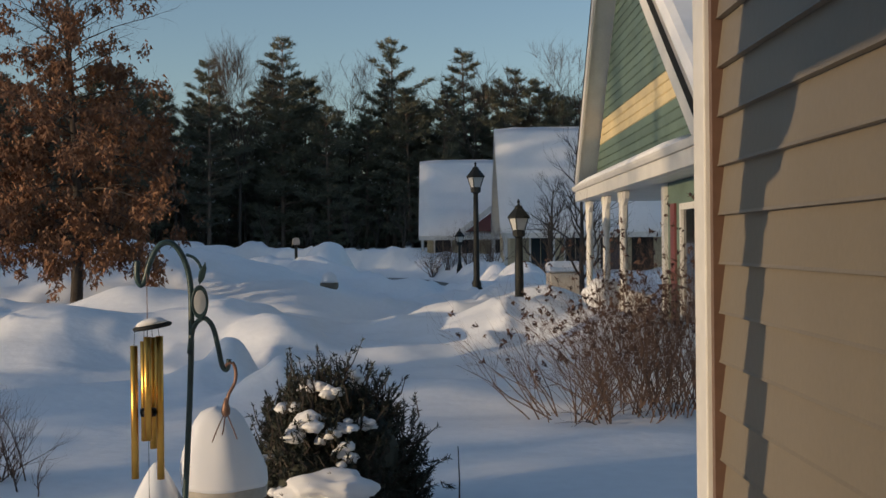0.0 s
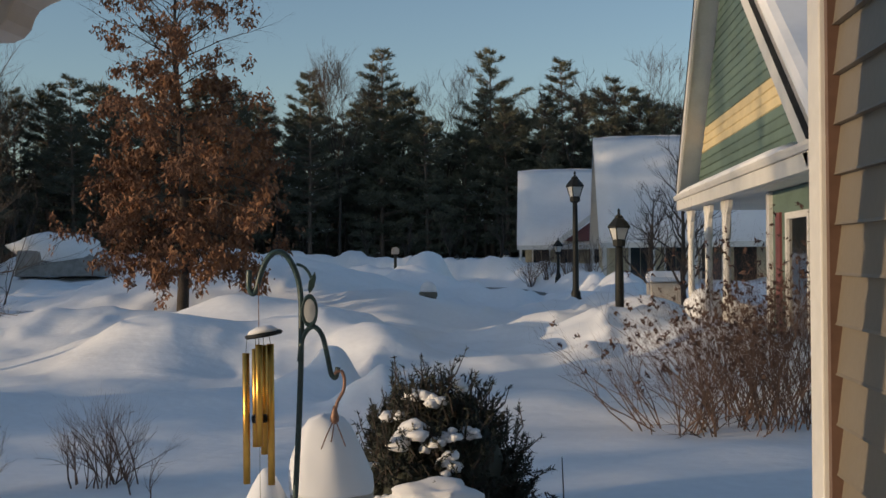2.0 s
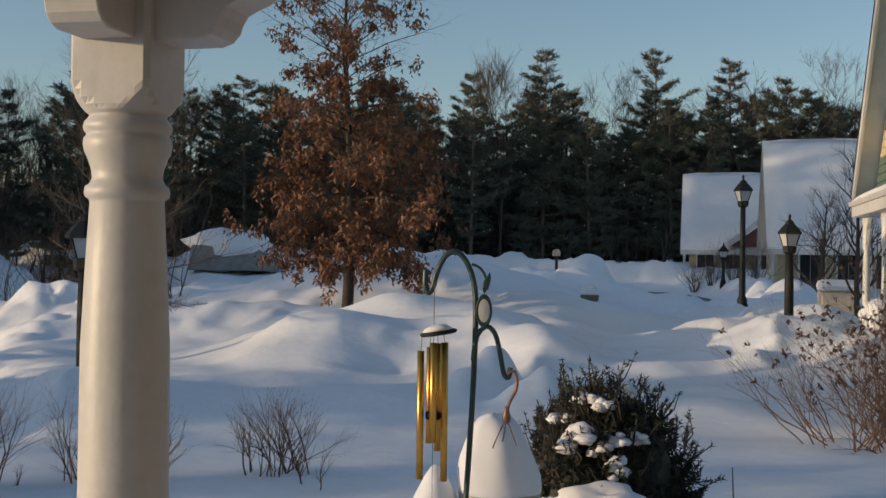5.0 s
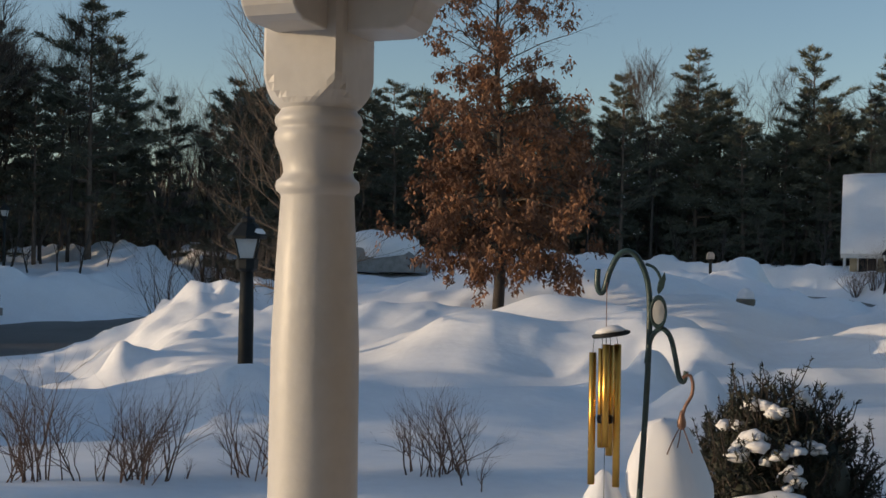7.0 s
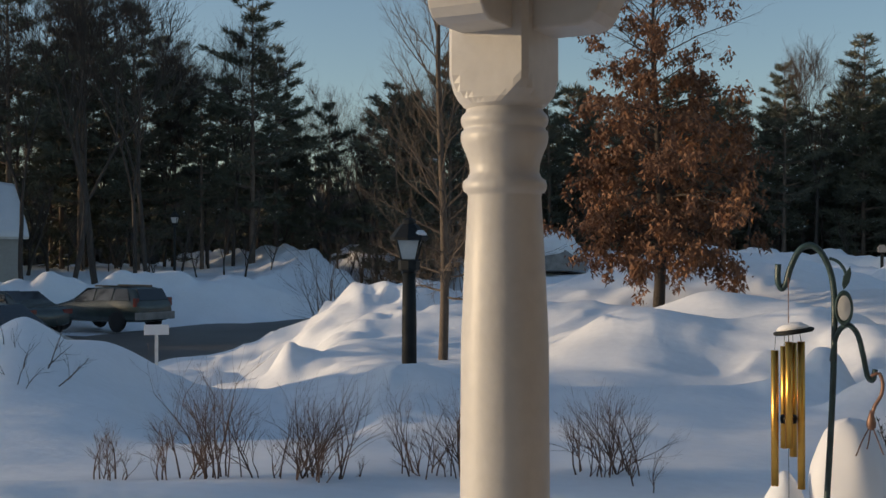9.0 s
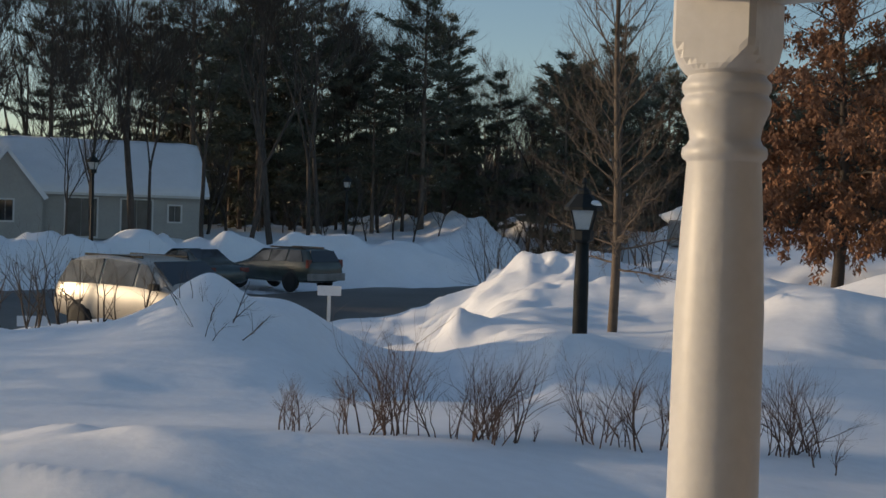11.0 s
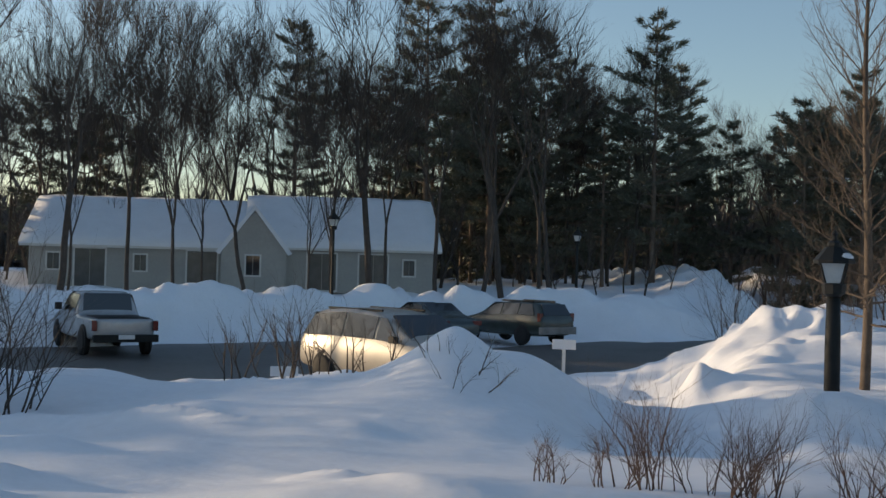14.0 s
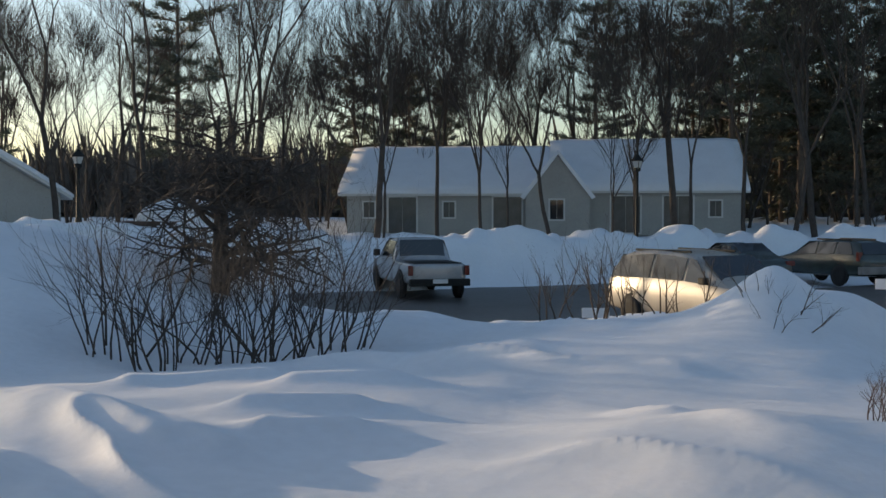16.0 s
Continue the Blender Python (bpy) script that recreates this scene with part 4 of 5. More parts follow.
def neighbour():
    """Cottage next door: ridge away from the lane, shingled gable over a pent roof and a corner porch."""
    h = thing("house", pose(2.6, 0, 1.2), "neighbouring cottage with green shingled gable and white trim", "house")
    g0, eave = 0.4, 2.55
    apex, left, right = (18.4, 6.95), (22.55, 2.62), (11.6, 2.43)
    kl = (apex[1] - left[1]) / (left[0] - apex[0])
    kr = (apex[1] - right[1]) / (apex[0] - right[0])
    # gable wall
    part("gable_wall", Geo().prism([(left[0] - 0.2, eave), (apex[0], apex[1] - 0.1), (right[0] + 0.25, eave)], "x", g0, g0 + 0.2), M_GREEN, h, "green gable wall")
    # shingle courses with saw-tooth butts
    n = 0
    z = eave + 0.18
    while z < apex[1] - 0.35:
        a, b = left[0] - (z - left[1]) / kl - 0.12, right[0] + (z - right[1]) / kr + 0.25
        tooth = 0.11
        m = int((a - b) / tooth)
        g = Geo()
        poly = [(b, z + 0.155), (b, z)]
        for i in range(m):
            poly += [(b + i * tooth + tooth / 2, z - 0.035), (b + (i + 1) * tooth, z)]
        poly += [(a, z), (a - 0.155 / kl, z + 0.155)]
        g.prism(poly, "x", g0 - 0.022, g0 - 0.002)
        v = np.concatenate(g.v)
        v[:, 0] = np.where(v[:, 2] > z + 0.1, v[:, 0] + 0.012, v[:, 0])
        g.v = [v]
        part("shingle_course", g, M_YELLOW if n in (4, 5, 6) else M_GREEN, h, "cream painted shingles" if n in (4, 5, 6) else "")
        z += 0.145
        n += 1
    # roof planks, bargeboards, soffit and snow
    for p, q, name in ((left, apex, "far"), (apex, right, "near")):
        part("roof", Geo().prism([p, q, (q[0], q[1] + 0.14), (p[0], p[1] + 0.14)], "x", 0.045, 9.0), M_TRIM, h)
        part("bargeboard", Geo().prism([(p[0], p[1] - 0.16), (q[0], q[1] - 0.16), (q[0], q[1] + 0.12), (p[0], p[1] + 0.12)], "x", 0.0, 0.044), M_TRIM, h, "white bargeboard")
        part("drip_edge", Geo().prism([(p[0], p[1] + 0.125), (q[0], q[1] + 0.125), (q[0], q[1] + 0.145), (p[0], p[1] + 0.145)], "x", -0.015, 0.05), M_DARK, h)
        part("roof_snow", Geo().prism([(p[0], p[1] + 0.15), (q[0], q[1] + 0.15), (q[0], q[1] + 0.50), (p[0], p[1] + 0.46)], "x", 0.03, 8.9), M_ROOF_SNOW, h, "thick snow layer on the roof", bevel=0.12)
    # pent roof along the gable's foot
    part("pent_fascia", Geo().box(0.0, 9.0, 2.25, 0.10, 22.6, 2.44), M_TRIM, h, "white pent roof fascia", bevel=0.01)
    part("crown_moulding", Geo().prism([(-0.03, 2.445), (0.1, 2.445), (0.1, 2.52), (-0.07, 2.52), (-0.06, 2.49)], "y", 9.0, 22.63), M_TRIM, h)
    part("pent_soffit", Geo().box(0.101, 9.0, 2.25, 2.6, 22.5, 2.29), M_TRIM, h)
    g = Geo()
    ys = np.linspace(12.0, 22.4, 40)
    rng = np.random.default_rng(4)
    v = []
    for y in ys:
        w = 0.03 * rng.uniform(-1, 1)
        e = min(1.0, (y - 12.0) / 2.0 + 0.05, (22.4 - y) / 0.8 + 0.1)
        v += [(-0.05 + w, y, 2.525), (-0.04 + w, y, 2.525 + 0.05 * e), (0.1, y, 2.53 + 0.13 * e), (0.37, y, 2.53 + 0.22 * e), (0.375, y, 2.525)]
    f = [(i * 5 + j, i * 5 + (j + 1) % 5, (i + 1) * 5 + (j + 1) % 5, (i + 1) * 5 + j) for i in range(39) for j in range(5)]
    g.add(v, f + [(0, 1, 2, 3, 4), tuple(195 + k for k in (4, 3, 2, 1, 0))])
    part("pent_snow", g, M_ROOF_SNOW, h, "snow strip on the pent roof", smooth=True)
    # walls below: closed room near, open corner porch beyond
    part("room_wall", Geo().box(0.45, 9.0, -0.4, 9.0, 15.8, 2.24), M_GREEN, h)
    part("corner_board", Geo().box(0.40, 15.62, -0.4, 0.55, 15.83, 2.24), M_TRIM, h)
    part("red_panel", Geo().box(0.42, 15.05, -0.3, 0.449, 15.32, 1.95), M_RED, h, "barn-red shutter")
    part("back_wall", Geo().box(3.2, 15.81, -0.4, 9.0, 22.3, 2.24), M_GREEN, h)
    w = pane_window(h, pose(0.449, 14.0, 0.3) @ pose(0, 0, 0, 0, 0, -90), 1.1, 1.55, "white framed window")
    for y, x in ((19.9, 0.22), (18.0, 0.22), (22.2, 0.22)):
        part("porch_post", Geo().lathe([(0.07, -0.4), (0.07, 0.5), (0.05, 0.55), (0.065, 0.7), (0.06, 1.5), (0.045, 1.62), (0.06, 1.66), (0.07, 1.7), (0.07, 2.24)], 12, x, y), M_TRIM, h, smooth=True)
        for sgn in (-1, 1):
            part("bracket", Geo().prism([(y + sgn * 0.06, 2.24), (y + sgn * 0.42, 2.24), (y + sgn * 0.36, 2.12), (y + sgn * 0.2, 2.02), (y + sgn * 0.13, 1.8), (y + sgn * 0.06, 1.72)], "x", x - 0.03, x + 0.03), M_TRIM, h)
    part("rail", Geo().box(0.20, 15.84, 0.65, 0.26, 22.2, 0.72), M_TRIM, h)
    for y in np.arange(16.0, 22.1, 0.16):
        part("baluster", Geo().box(0.215, y, -0.2, 0.245, y + 0.03, 0.65), M_TRIM, h)


neighbour()


# ---- street lamps ----
def lamp_post(x, y, top, head, label, pole_r=0.045, base=True, snow=False, z=None):
    """Black post with a four-sided lantern; top is the finial's height, head the lantern's."""
    z0 = ground_at(x, y) if z is None else z
    t = thing("street_lamp", pose(x, y, z0, 0, 0, 25), label, "lamp post", "lamp posts")
    H = top - z0
    neck = H - head
    prof = [(pole_r * 1.2, -0.5), (pole_r * 1.15, neck * 0.5), (pole_r, neck - 0.02)]
    if base:
        prof = [(pole_r * 2.3, -0.5), (pole_r * 2.3, 0.12), (pole_r * 1.7, 0.2), (pole_r * 1.9, 0.24), (pole_r * 1.2, 0.34), (pole_r, neck * 0.7), (pole_r * 0.9, neck - 0.02)]
    part("pole", Geo().lathe(prof, 14), M_DARK, t, smooth=True)
    r = head * 0.27
    part("cup", Geo().lathe([(pole_r * 0.9, neck - 0.02), (r * 0.62, neck + head * 0.02), (r * 0.66, neck + head * 0.16), (r * 0.5, neck + head * 0.18)], 8), M_DARK, t)
    a, b = neck + head * 0.18, neck + head * 0.5
    for i in range(4):
        q = math.pi / 4 + i * math.pi / 2
        q2 = q + math.pi / 2
        p = [(r * 0.62 * math.cos(q), r * 0.62 * math.sin(q), a), (r * 0.62 * math.cos(q2), r * 0.62 * math.sin(q2), a), (r * math.cos(q2), r * math.sin(q2), b), (r * math.cos(q), r * math.sin(q), b)]
        g = Geo().add([(u * 0.985, v * 0.985, w) for u, v, w in p] + [(u * 0.94, v * 0.94, w) for u, v, w in p], [(0, 1, 2, 3), (7, 6, 5, 4), (0, 4, 5, 1), (1, 5, 6, 2), (2, 6, 7, 3), (3, 7, 4, 0)])
        part("pane", g, M_FROST, t, "frosted white pane")
        part("lantern_bar", Geo().tube([p[0], p[3]], head * 0.018, 4), M_DARK, t)
    part("lantern_roof", Geo().lathe([(r * 1.12, b - 0.01), (r * 1.15, b + head * 0.03), (r * 0.55, b + head * 0.22), (r * 0.42, b + head * 0.24), (r * 0.4, b + head * 0.3), (r * 0.14, b + head * 0.34), (r * 0.1, b + head * 0.4), (r * 0.17, b + head * 0.43), (r * 0.03, b + head * 0.5)], 8), M_DARK, t)
    if snow:
        part("snow_cap", Geo().lathe([(r * 0.55, b + head * 0.06), (r * 0.55, b + head * 0.09), (r * 0.35, b + head * 0.14), (0.005, b + head * 0.15)], 10, r * 0.5, -r * 0.25), M_ROOF_SNOW, t, "small snow cap", smooth=True)
    return t


lamp_post(-5.05, 8.62, 3.04, 0.54, "black post lantern with frosted panes and a snow cap", 0.055, False, True)
lamp_post(1.25, 19.0, 3.38, 0.62, "black post lantern standing in a snow bank", 0.062, False)
lamp_post(0.75, 26.0, 4.50, 0.70, "tall black street lamp with tapered lantern", 0.06)
lamp_post(0.72, 50.0, 3.35, 0.75, "black street lamp along the lane", 0.06)
lamp_post(-1.8, 60.0, 2.95, 0.70, "black street lamp along the lane", 0.06)
lamp_post(-4.6, 63.0, 2.75, 0.60, "black street lamp along the lane", 0.06)
lamp_post(-37.6, 28.2, 4.95, 0.85, "tall black street lamp before the long house", 0.06)
lamp_post(-34.7, 39.9, 4.70, 0.80, "tall black street lamp beside the pines", 0.06)
lamp_post(-37.5, 6.4, 4.60, 0.70, "tall black street lamp behind the bank", 0.06)


# ---- vehicles ----
def car(name, m, label, L, W, H, paint, stations, side_panes, ends, wheel_x, r_wheel=0.33, extras=()):
    """Lofted body; stations (x, sill, belt, top, top half width), windows cut by x along the cabin."""
    t = thing(name, m, label, "car")
    g = Geo()
    rows = []
    hw = W / 2
    for x, sill, belt, top, wt in stations:
        nose = 1 - 0.10 * max(0.0, (abs(x) - L * 0.42) / (L * 0.08))
        w = hw * nose
        half = [(w * 0.90, sill), (w * 0.985, sill + 0.14), (w, (sill + belt) / 2 + 0.05), (w * 0.965, belt), (max(wt, 0.05) * w + (1 - 1) * w, max(top - 0.045, belt + 0.002)), (max(wt, 0.05) * w * 0.9, max(top, belt + 0.004))]
        rows.append([(x, -a, b) for a, b in half] + [(x, a, b) for a, b in half[::-1]])
    k = 12
    f = [(i * k + j, i * k + (j + 1) % k, (i + 1) * k + (j + 1) % k, (i + 1) * k + j) for i in range(len(rows) - 1) for j in range(k)]
    f += [tuple(range(k)), tuple((len(rows) - 1) * k + j for j in range(k))[::-1]]
    g.add([p for r in rows for p in r], f)
    ob = part("body", g, paint, t, smooth=True)
    sub = ob.modifiers.new("round", "SUBSURF")
    sub.levels = sub.render_levels = 2

    def edge(x, sgn, u):
        for p, q in zip(stations, stations[1:]):
            if min(p[0], q[0]) <= x <= max(p[0], q[0]):
                s2 = (x - p[0]) / (q[0] - p[0] + 1e-9)
                belt, top, wt = (p[i] + (q[i] - p[i]) * s2 for i in (2, 3, 4))
                lo, hi = Vector((x, sgn * hw * 0.965, belt)), Vector((x, sgn * hw * wt, top - 0.045))
                return lo + (hi - lo) * u + Vector((0, sgn * 0.012, 0))
    for a, b, a2, b2 in side_panes:
        for sgn in (-1, 1):
            p = [edge(a, sgn, 0.10), edge(b, sgn, 0.10), edge(b2, sgn, 0.93), edge(a2, sgn, 0.93)]
            q = [v - Vector((0, sgn * 0.02, 0)) for v in p]
            part("side_window", Geo().add([tuple(v) for v in p + q], [(0, 1, 2, 3), (7, 6, 5, 4), (0, 4, 5, 1), (1, 5, 6, 2), (2, 6, 7, 3), (3, 7, 4, 0)]), M_GLASS, t)
    for (x0, z0, w0), (x1, z1, w1), nm in ends:
        n = Vector((z1 - z0, 0, -(x1 - x0))).normalized() * (0.02 if (z1 - z0) * 1 > 0 else -0.02)
        if nm == "rear_window":
            n = -n if n.x > 0 else n
        p = [Vector((x0, -w0, z0)) + n, Vector((x0, w0, z0)) + n, Vector((x1, w1, z1)) + n, Vector((x1, -w1, z1)) + n]
        q = [v - n * 1.6 for v in p]
        part(nm, Geo().add([tuple(v) for v in p + q], [(0, 1, 2, 3), (7, 6, 5, 4), (0, 4, 5, 1), (1, 5, 6, 2), (2, 6, 7, 3), (3, 7, 4, 0)]), M_GLASS, t)
    for x in wheel_x:
        for sgn in (-1, 1):
            tyre = Geo().lathe([(r_wheel * 0.62, -0.09), (r_wheel * 0.95, -0.1), (r_wheel, -0.06), (r_wheel, 0.06), (r_wheel * 0.95, 0.1), (r_wheel * 0.62, 0.09)], 20)
            w = part("wheel", tyre, M_TIRE, t, smooth=True)
            w.matrix_local = pose(x, sgn * (hw - 0.07), r_wheel, 90, 0, 0)
            rim = Geo().lathe([(r_wheel * 0.62, -0.085), (r_wheel * 0.5, -0.06), (r_wheel * 0.2, -0.075), (0.03, -0.08), (0.03, 0.08), (r_wheel * 0.2, 0.075), (r_wheel * 0.5, 0.06), (r_wheel * 0.62, 0.085)], 16)
            part("rim", rim, M_RIM, w)
            arch = Geo().lathe([(r_wheel * 1.18, -0.02), (r_wheel * 1.18, 0.02)], 20)
            ar = part("wheel_arch", arch, M_TIRE, t)
            ar.matrix_local = pose(x, sgn * (hw - 0.03), r_wheel + 0.02, 90, 0, 0)
    for nm, box, mt in extras:
        part(nm, Geo().box(*box), mt, t, bevel=0.015)
    return t


def vehicles():
    wagon = [(2.28, 0.38, 0.72, 0.74, 0.8), (2.1, 0.28, 0.84, 0.86, 0.85), (1.15, 0.26, 0.96, 0.98, 0.86), (0.35, 0.26, 0.98, 1.46, 0.76), (-0.6, 0.26, 1.0, 1.56, 0.76), (-1.75, 0.28, 1.02, 1.54, 0.75), (-2.08, 0.30, 1.03, 1.42, 0.76), (-2.26, 0.34, 1.02, 1.06, 0.84), (-2.36, 0.40, 0.80, 0.82, 0.88)]
    rear = [("tail_light", (-2.25, -0.86, 0.85, -2.12, -0.68, 1.15), M_TAIL), ("tail_light", (-2.25, 0.68, 0.85, -2.12, 0.86, 1.15), M_TAIL), ("bumper", (-2.40, -0.84, 0.40, -2.20, 0.84, 0.66), M_SALT), ("number_plate", (-2.30, -0.25, 0.72, -2.26, 0.25, 0.86), M_PLATE), ("roof_rail", (-1.6, -0.55, 1.51, 0.1, -0.51, 1.57), M_DARK), ("roof_rail", (-1.6, 0.51, 1.51, 0.1, 0.55, 1.57), M_DARK)]
    car("station_wagon", pose(-29.85, 30.8, 0.0, 0, 0, 176), "dark green station wagon with grimy rear bumper, parked against a bank", 4.64, 1.78, 1.56, M_CARGREEN, wagon, [(0.85, -0.15, 0.30, -0.15), (-0.23, -1.05, -0.23, -1.05), (-1.13, -1.95, -1.13, -1.68)], [((1.1, 1.0, 0.70), (0.4, 1.45, 0.60), "windshield"), ((-2.26, 1.06, 0.66), (-2.02, 1.45, 0.58), "rear_window")], (1.4, -1.35), 0.34, rear)
    sedan = [(2.3, 0.36, 0.66, 0.68, 0.8), (2.1, 0.26, 0.78, 0.80, 0.86), (1.1, 0.24, 0.92, 0.94, 0.87), (0.2, 0.24, 0.94, 1.42, 0.72), (-0.7, 0.24, 0.95, 1.44, 0.72), (-1.55, 0.25, 0.96, 1.02, 0.8), (-2.15, 0.30, 0.94, 0.96, 0.84), (-2.3, 0.36, 0.7, 0.72, 0.85)]
    car("sedan", pose(-30.8, 27.2, 0.0, 0, 0, 172), "slate green sedan parked nose to a snow bank", 4.6, 1.76, 1.44, M_CARGREY, sedan, [(0.65, -0.2, 0.15, -0.2), (-0.28, -1.15, -0.28, -0.75)], [((1.05, 0.95, 0.70), (0.25, 1.41, 0.58), "windshield"), ((-1.5, 1.01, 0.66), (-0.76, 1.42, 0.58), "rear_window")], (1.4, -1.35), 0.32,
        [("tail_light", (-2.26, -0.84, 0.72, -2.16, -0.5, 0.88), M_TAIL), ("tail_light", (-2.26, 0.5, 0.72, -2.16, 0.84, 0.88), M_TAIL)])
    van = [(2.45, 0.36, 0.72, 0.74, 0.8), (2.25, 0.28, 0.88, 0.90, 0.86), (1.45, 0.26, 1.04, 1.07, 0.86), (0.55, 0.26, 1.06, 1.64, 0.78), (-0.4, 0.26, 1.06, 1.74, 0.78), (-1.75, 0.28, 1.06, 1.72, 0.77), (-2.15, 0.32, 1.06, 1.55, 0.79), (-2.38, 0.34, 1.06, 1.12, 0.88), (-2.46, 0.40, 0.8, 0.82, 0.90)]
    car("minivan", pose(-19.3, 16.1, 0.0, 0, 0, 0), "champagne minivan lit by low sun, half behind a drift", 4.85, 1.92, 1.74, M_CARTAN, van, [(1.1, 0.35, 0.55, 0.35), (0.27, -0.75, 0.27, -0.75), (-0.83, -2.2, -0.83, -1.95)], [((1.4, 1.09, 0.78), (0.6, 1.62, 0.66), "windshield"), ((-2.38, 1.14, 0.72), (-2.12, 1.58, 0.62), "rear_window")], (1.5, -1.4), 0.34,
        [("roof_rail", (-1.7, -0.62, 1.68, 0.2, -0.58, 1.73), M_DARK), ("roof_rail", (-1.7, 0.58, 1.68, 0.2, 0.62, 1.73), M_DARK), ("tail_light", (-2.30, -0.86, 0.78, -2.16, -0.72, 1.02), M_TAIL), ("tail_light", (-2.30, 0.72, 0.78, -2.16, 0.86, 1.02), M_TAIL), ("wing_mirror", (0.95, -1.08, 1.08, 1.12, -0.93, 1.22), M_DARK)])
    pick = [(2.7, 0.45, 0.84, 0.86, 0.85), (2.5, 0.36, 1.0, 1.03, 0.88), (1.5, 0.34, 1.1, 1.13, 0.88), (0.85, 0.34, 1.12, 1.70, 0.78), (0.1, 0.34, 1.12, 1.76, 0.78), (-0.55, 0.34, 1.12, 1.72, 0.78), (-0.72, 0.34, 1.10, 1.14, 0.88), (-0.78, 0.34, 1.04, 1.06, 0.9), (-2.55, 0.40, 1.04, 1.06, 0.9), (-2.68, 0.45, 1.02, 1.05, 0.9)]
    car("pickup_truck", pose(-31.8, 15.4, 0.0, 0, 0, 167), "silver pickup truck with dark bumper and sun on its glass", 5.36, 1.86, 1.76, M_CARWHITE, pick, [(1.25, 0.45, 0.85, 0.45), (0.37, -0.5, 0.37, -0.45)], [((1.45, 1.14, 0.76), (0.88, 1.69, 0.66), "windshield"), ((-0.70, 1.15, 0.70), (-0.57, 1.68, 0.66), "rear_window")], (1.7, -1.6), 0.38,
        [("bumper", (-2.86, -0.88, 0.42, -2.69, 0.88, 0.62), M_DARK), ("number_plate", (-2.88, -0.22, 0.50, -2.865, 0.22, 0.62), M_PLATE), ("tail_light", (-2.72, -0.90, 0.72, -2.62, -0.76, 1.0), M_TAIL), ("tail_light", (-2.72, 0.76, 0.72, -2.62, 0.90, 1.0), M_TAIL), ("bed_floor", (-2.58, -0.7, 1.062, -0.85, 0.7, 1.075), M_DARK), ("wing_mirror", (1.0, -1.12, 1.15, 1.15, -0.93, 1.36), M_DARK), ("wing_mirror", (1.0, 0.93, 1.15, 1.15, 1.12, 1.36), M_DARK)])


vehicles()


# ---- shrubs, small trees ----
def stems(name, x, y, label, n, height, spread, r, seed, material, heads=0, forks=(4, 3), lean=0.0, z=None, foot=0.25, category="shrub"):
    """A leafless shrub: forked stems from one foot."""
    rng = np.random.default_rng(seed)
    z0 = ground_at(x, y) if z is None else z
    t = thing(name, pose(x, y, z0 - 0.05), label, category)
    tips = []
    for i in range(n):
        g = Geo()
        a = rng.uniform(0, 2 * math.pi)
        s2 = spread * rng.uniform(0.1, 1.0)
        d = np.array((math.cos(a) * s2, math.sin(a) * s2, 1.0)) + np.array((lean, 0, 0))
        d /= np.linalg.norm(d)
        q = foot * math.sqrt(rng.uniform())
        grow(g, tips, rng, (math.cos(a) * q, math.sin(a) * q, 0), d, height * rng.uniform(0.6, 1.1), r * rng.uniform(0.7, 1.2), 1, 3, 0.55, 0.25, (0, *forks), 0.15)
        part("stem", g, material, t, fix=False)
    if heads:
        c = np.array(tips)[rng.choice(len(tips), heads)]
        c = c[c[:, 2] > height * 0.45]
        c = np.repeat(c, 5, 0) + rng.normal(size=(len(c) * 5, 3)) * 0.008
        v, f = blades(c, rand_unit(rng, len(c)), 0.030, 0.027, rng)
        part("seed_head", fast_mesh("seed_head", v, f, M_DRYBERRY), M_DRYBERRY, t, "dark dry seed heads", fix=False)["kind"] = "stuff"
    return t


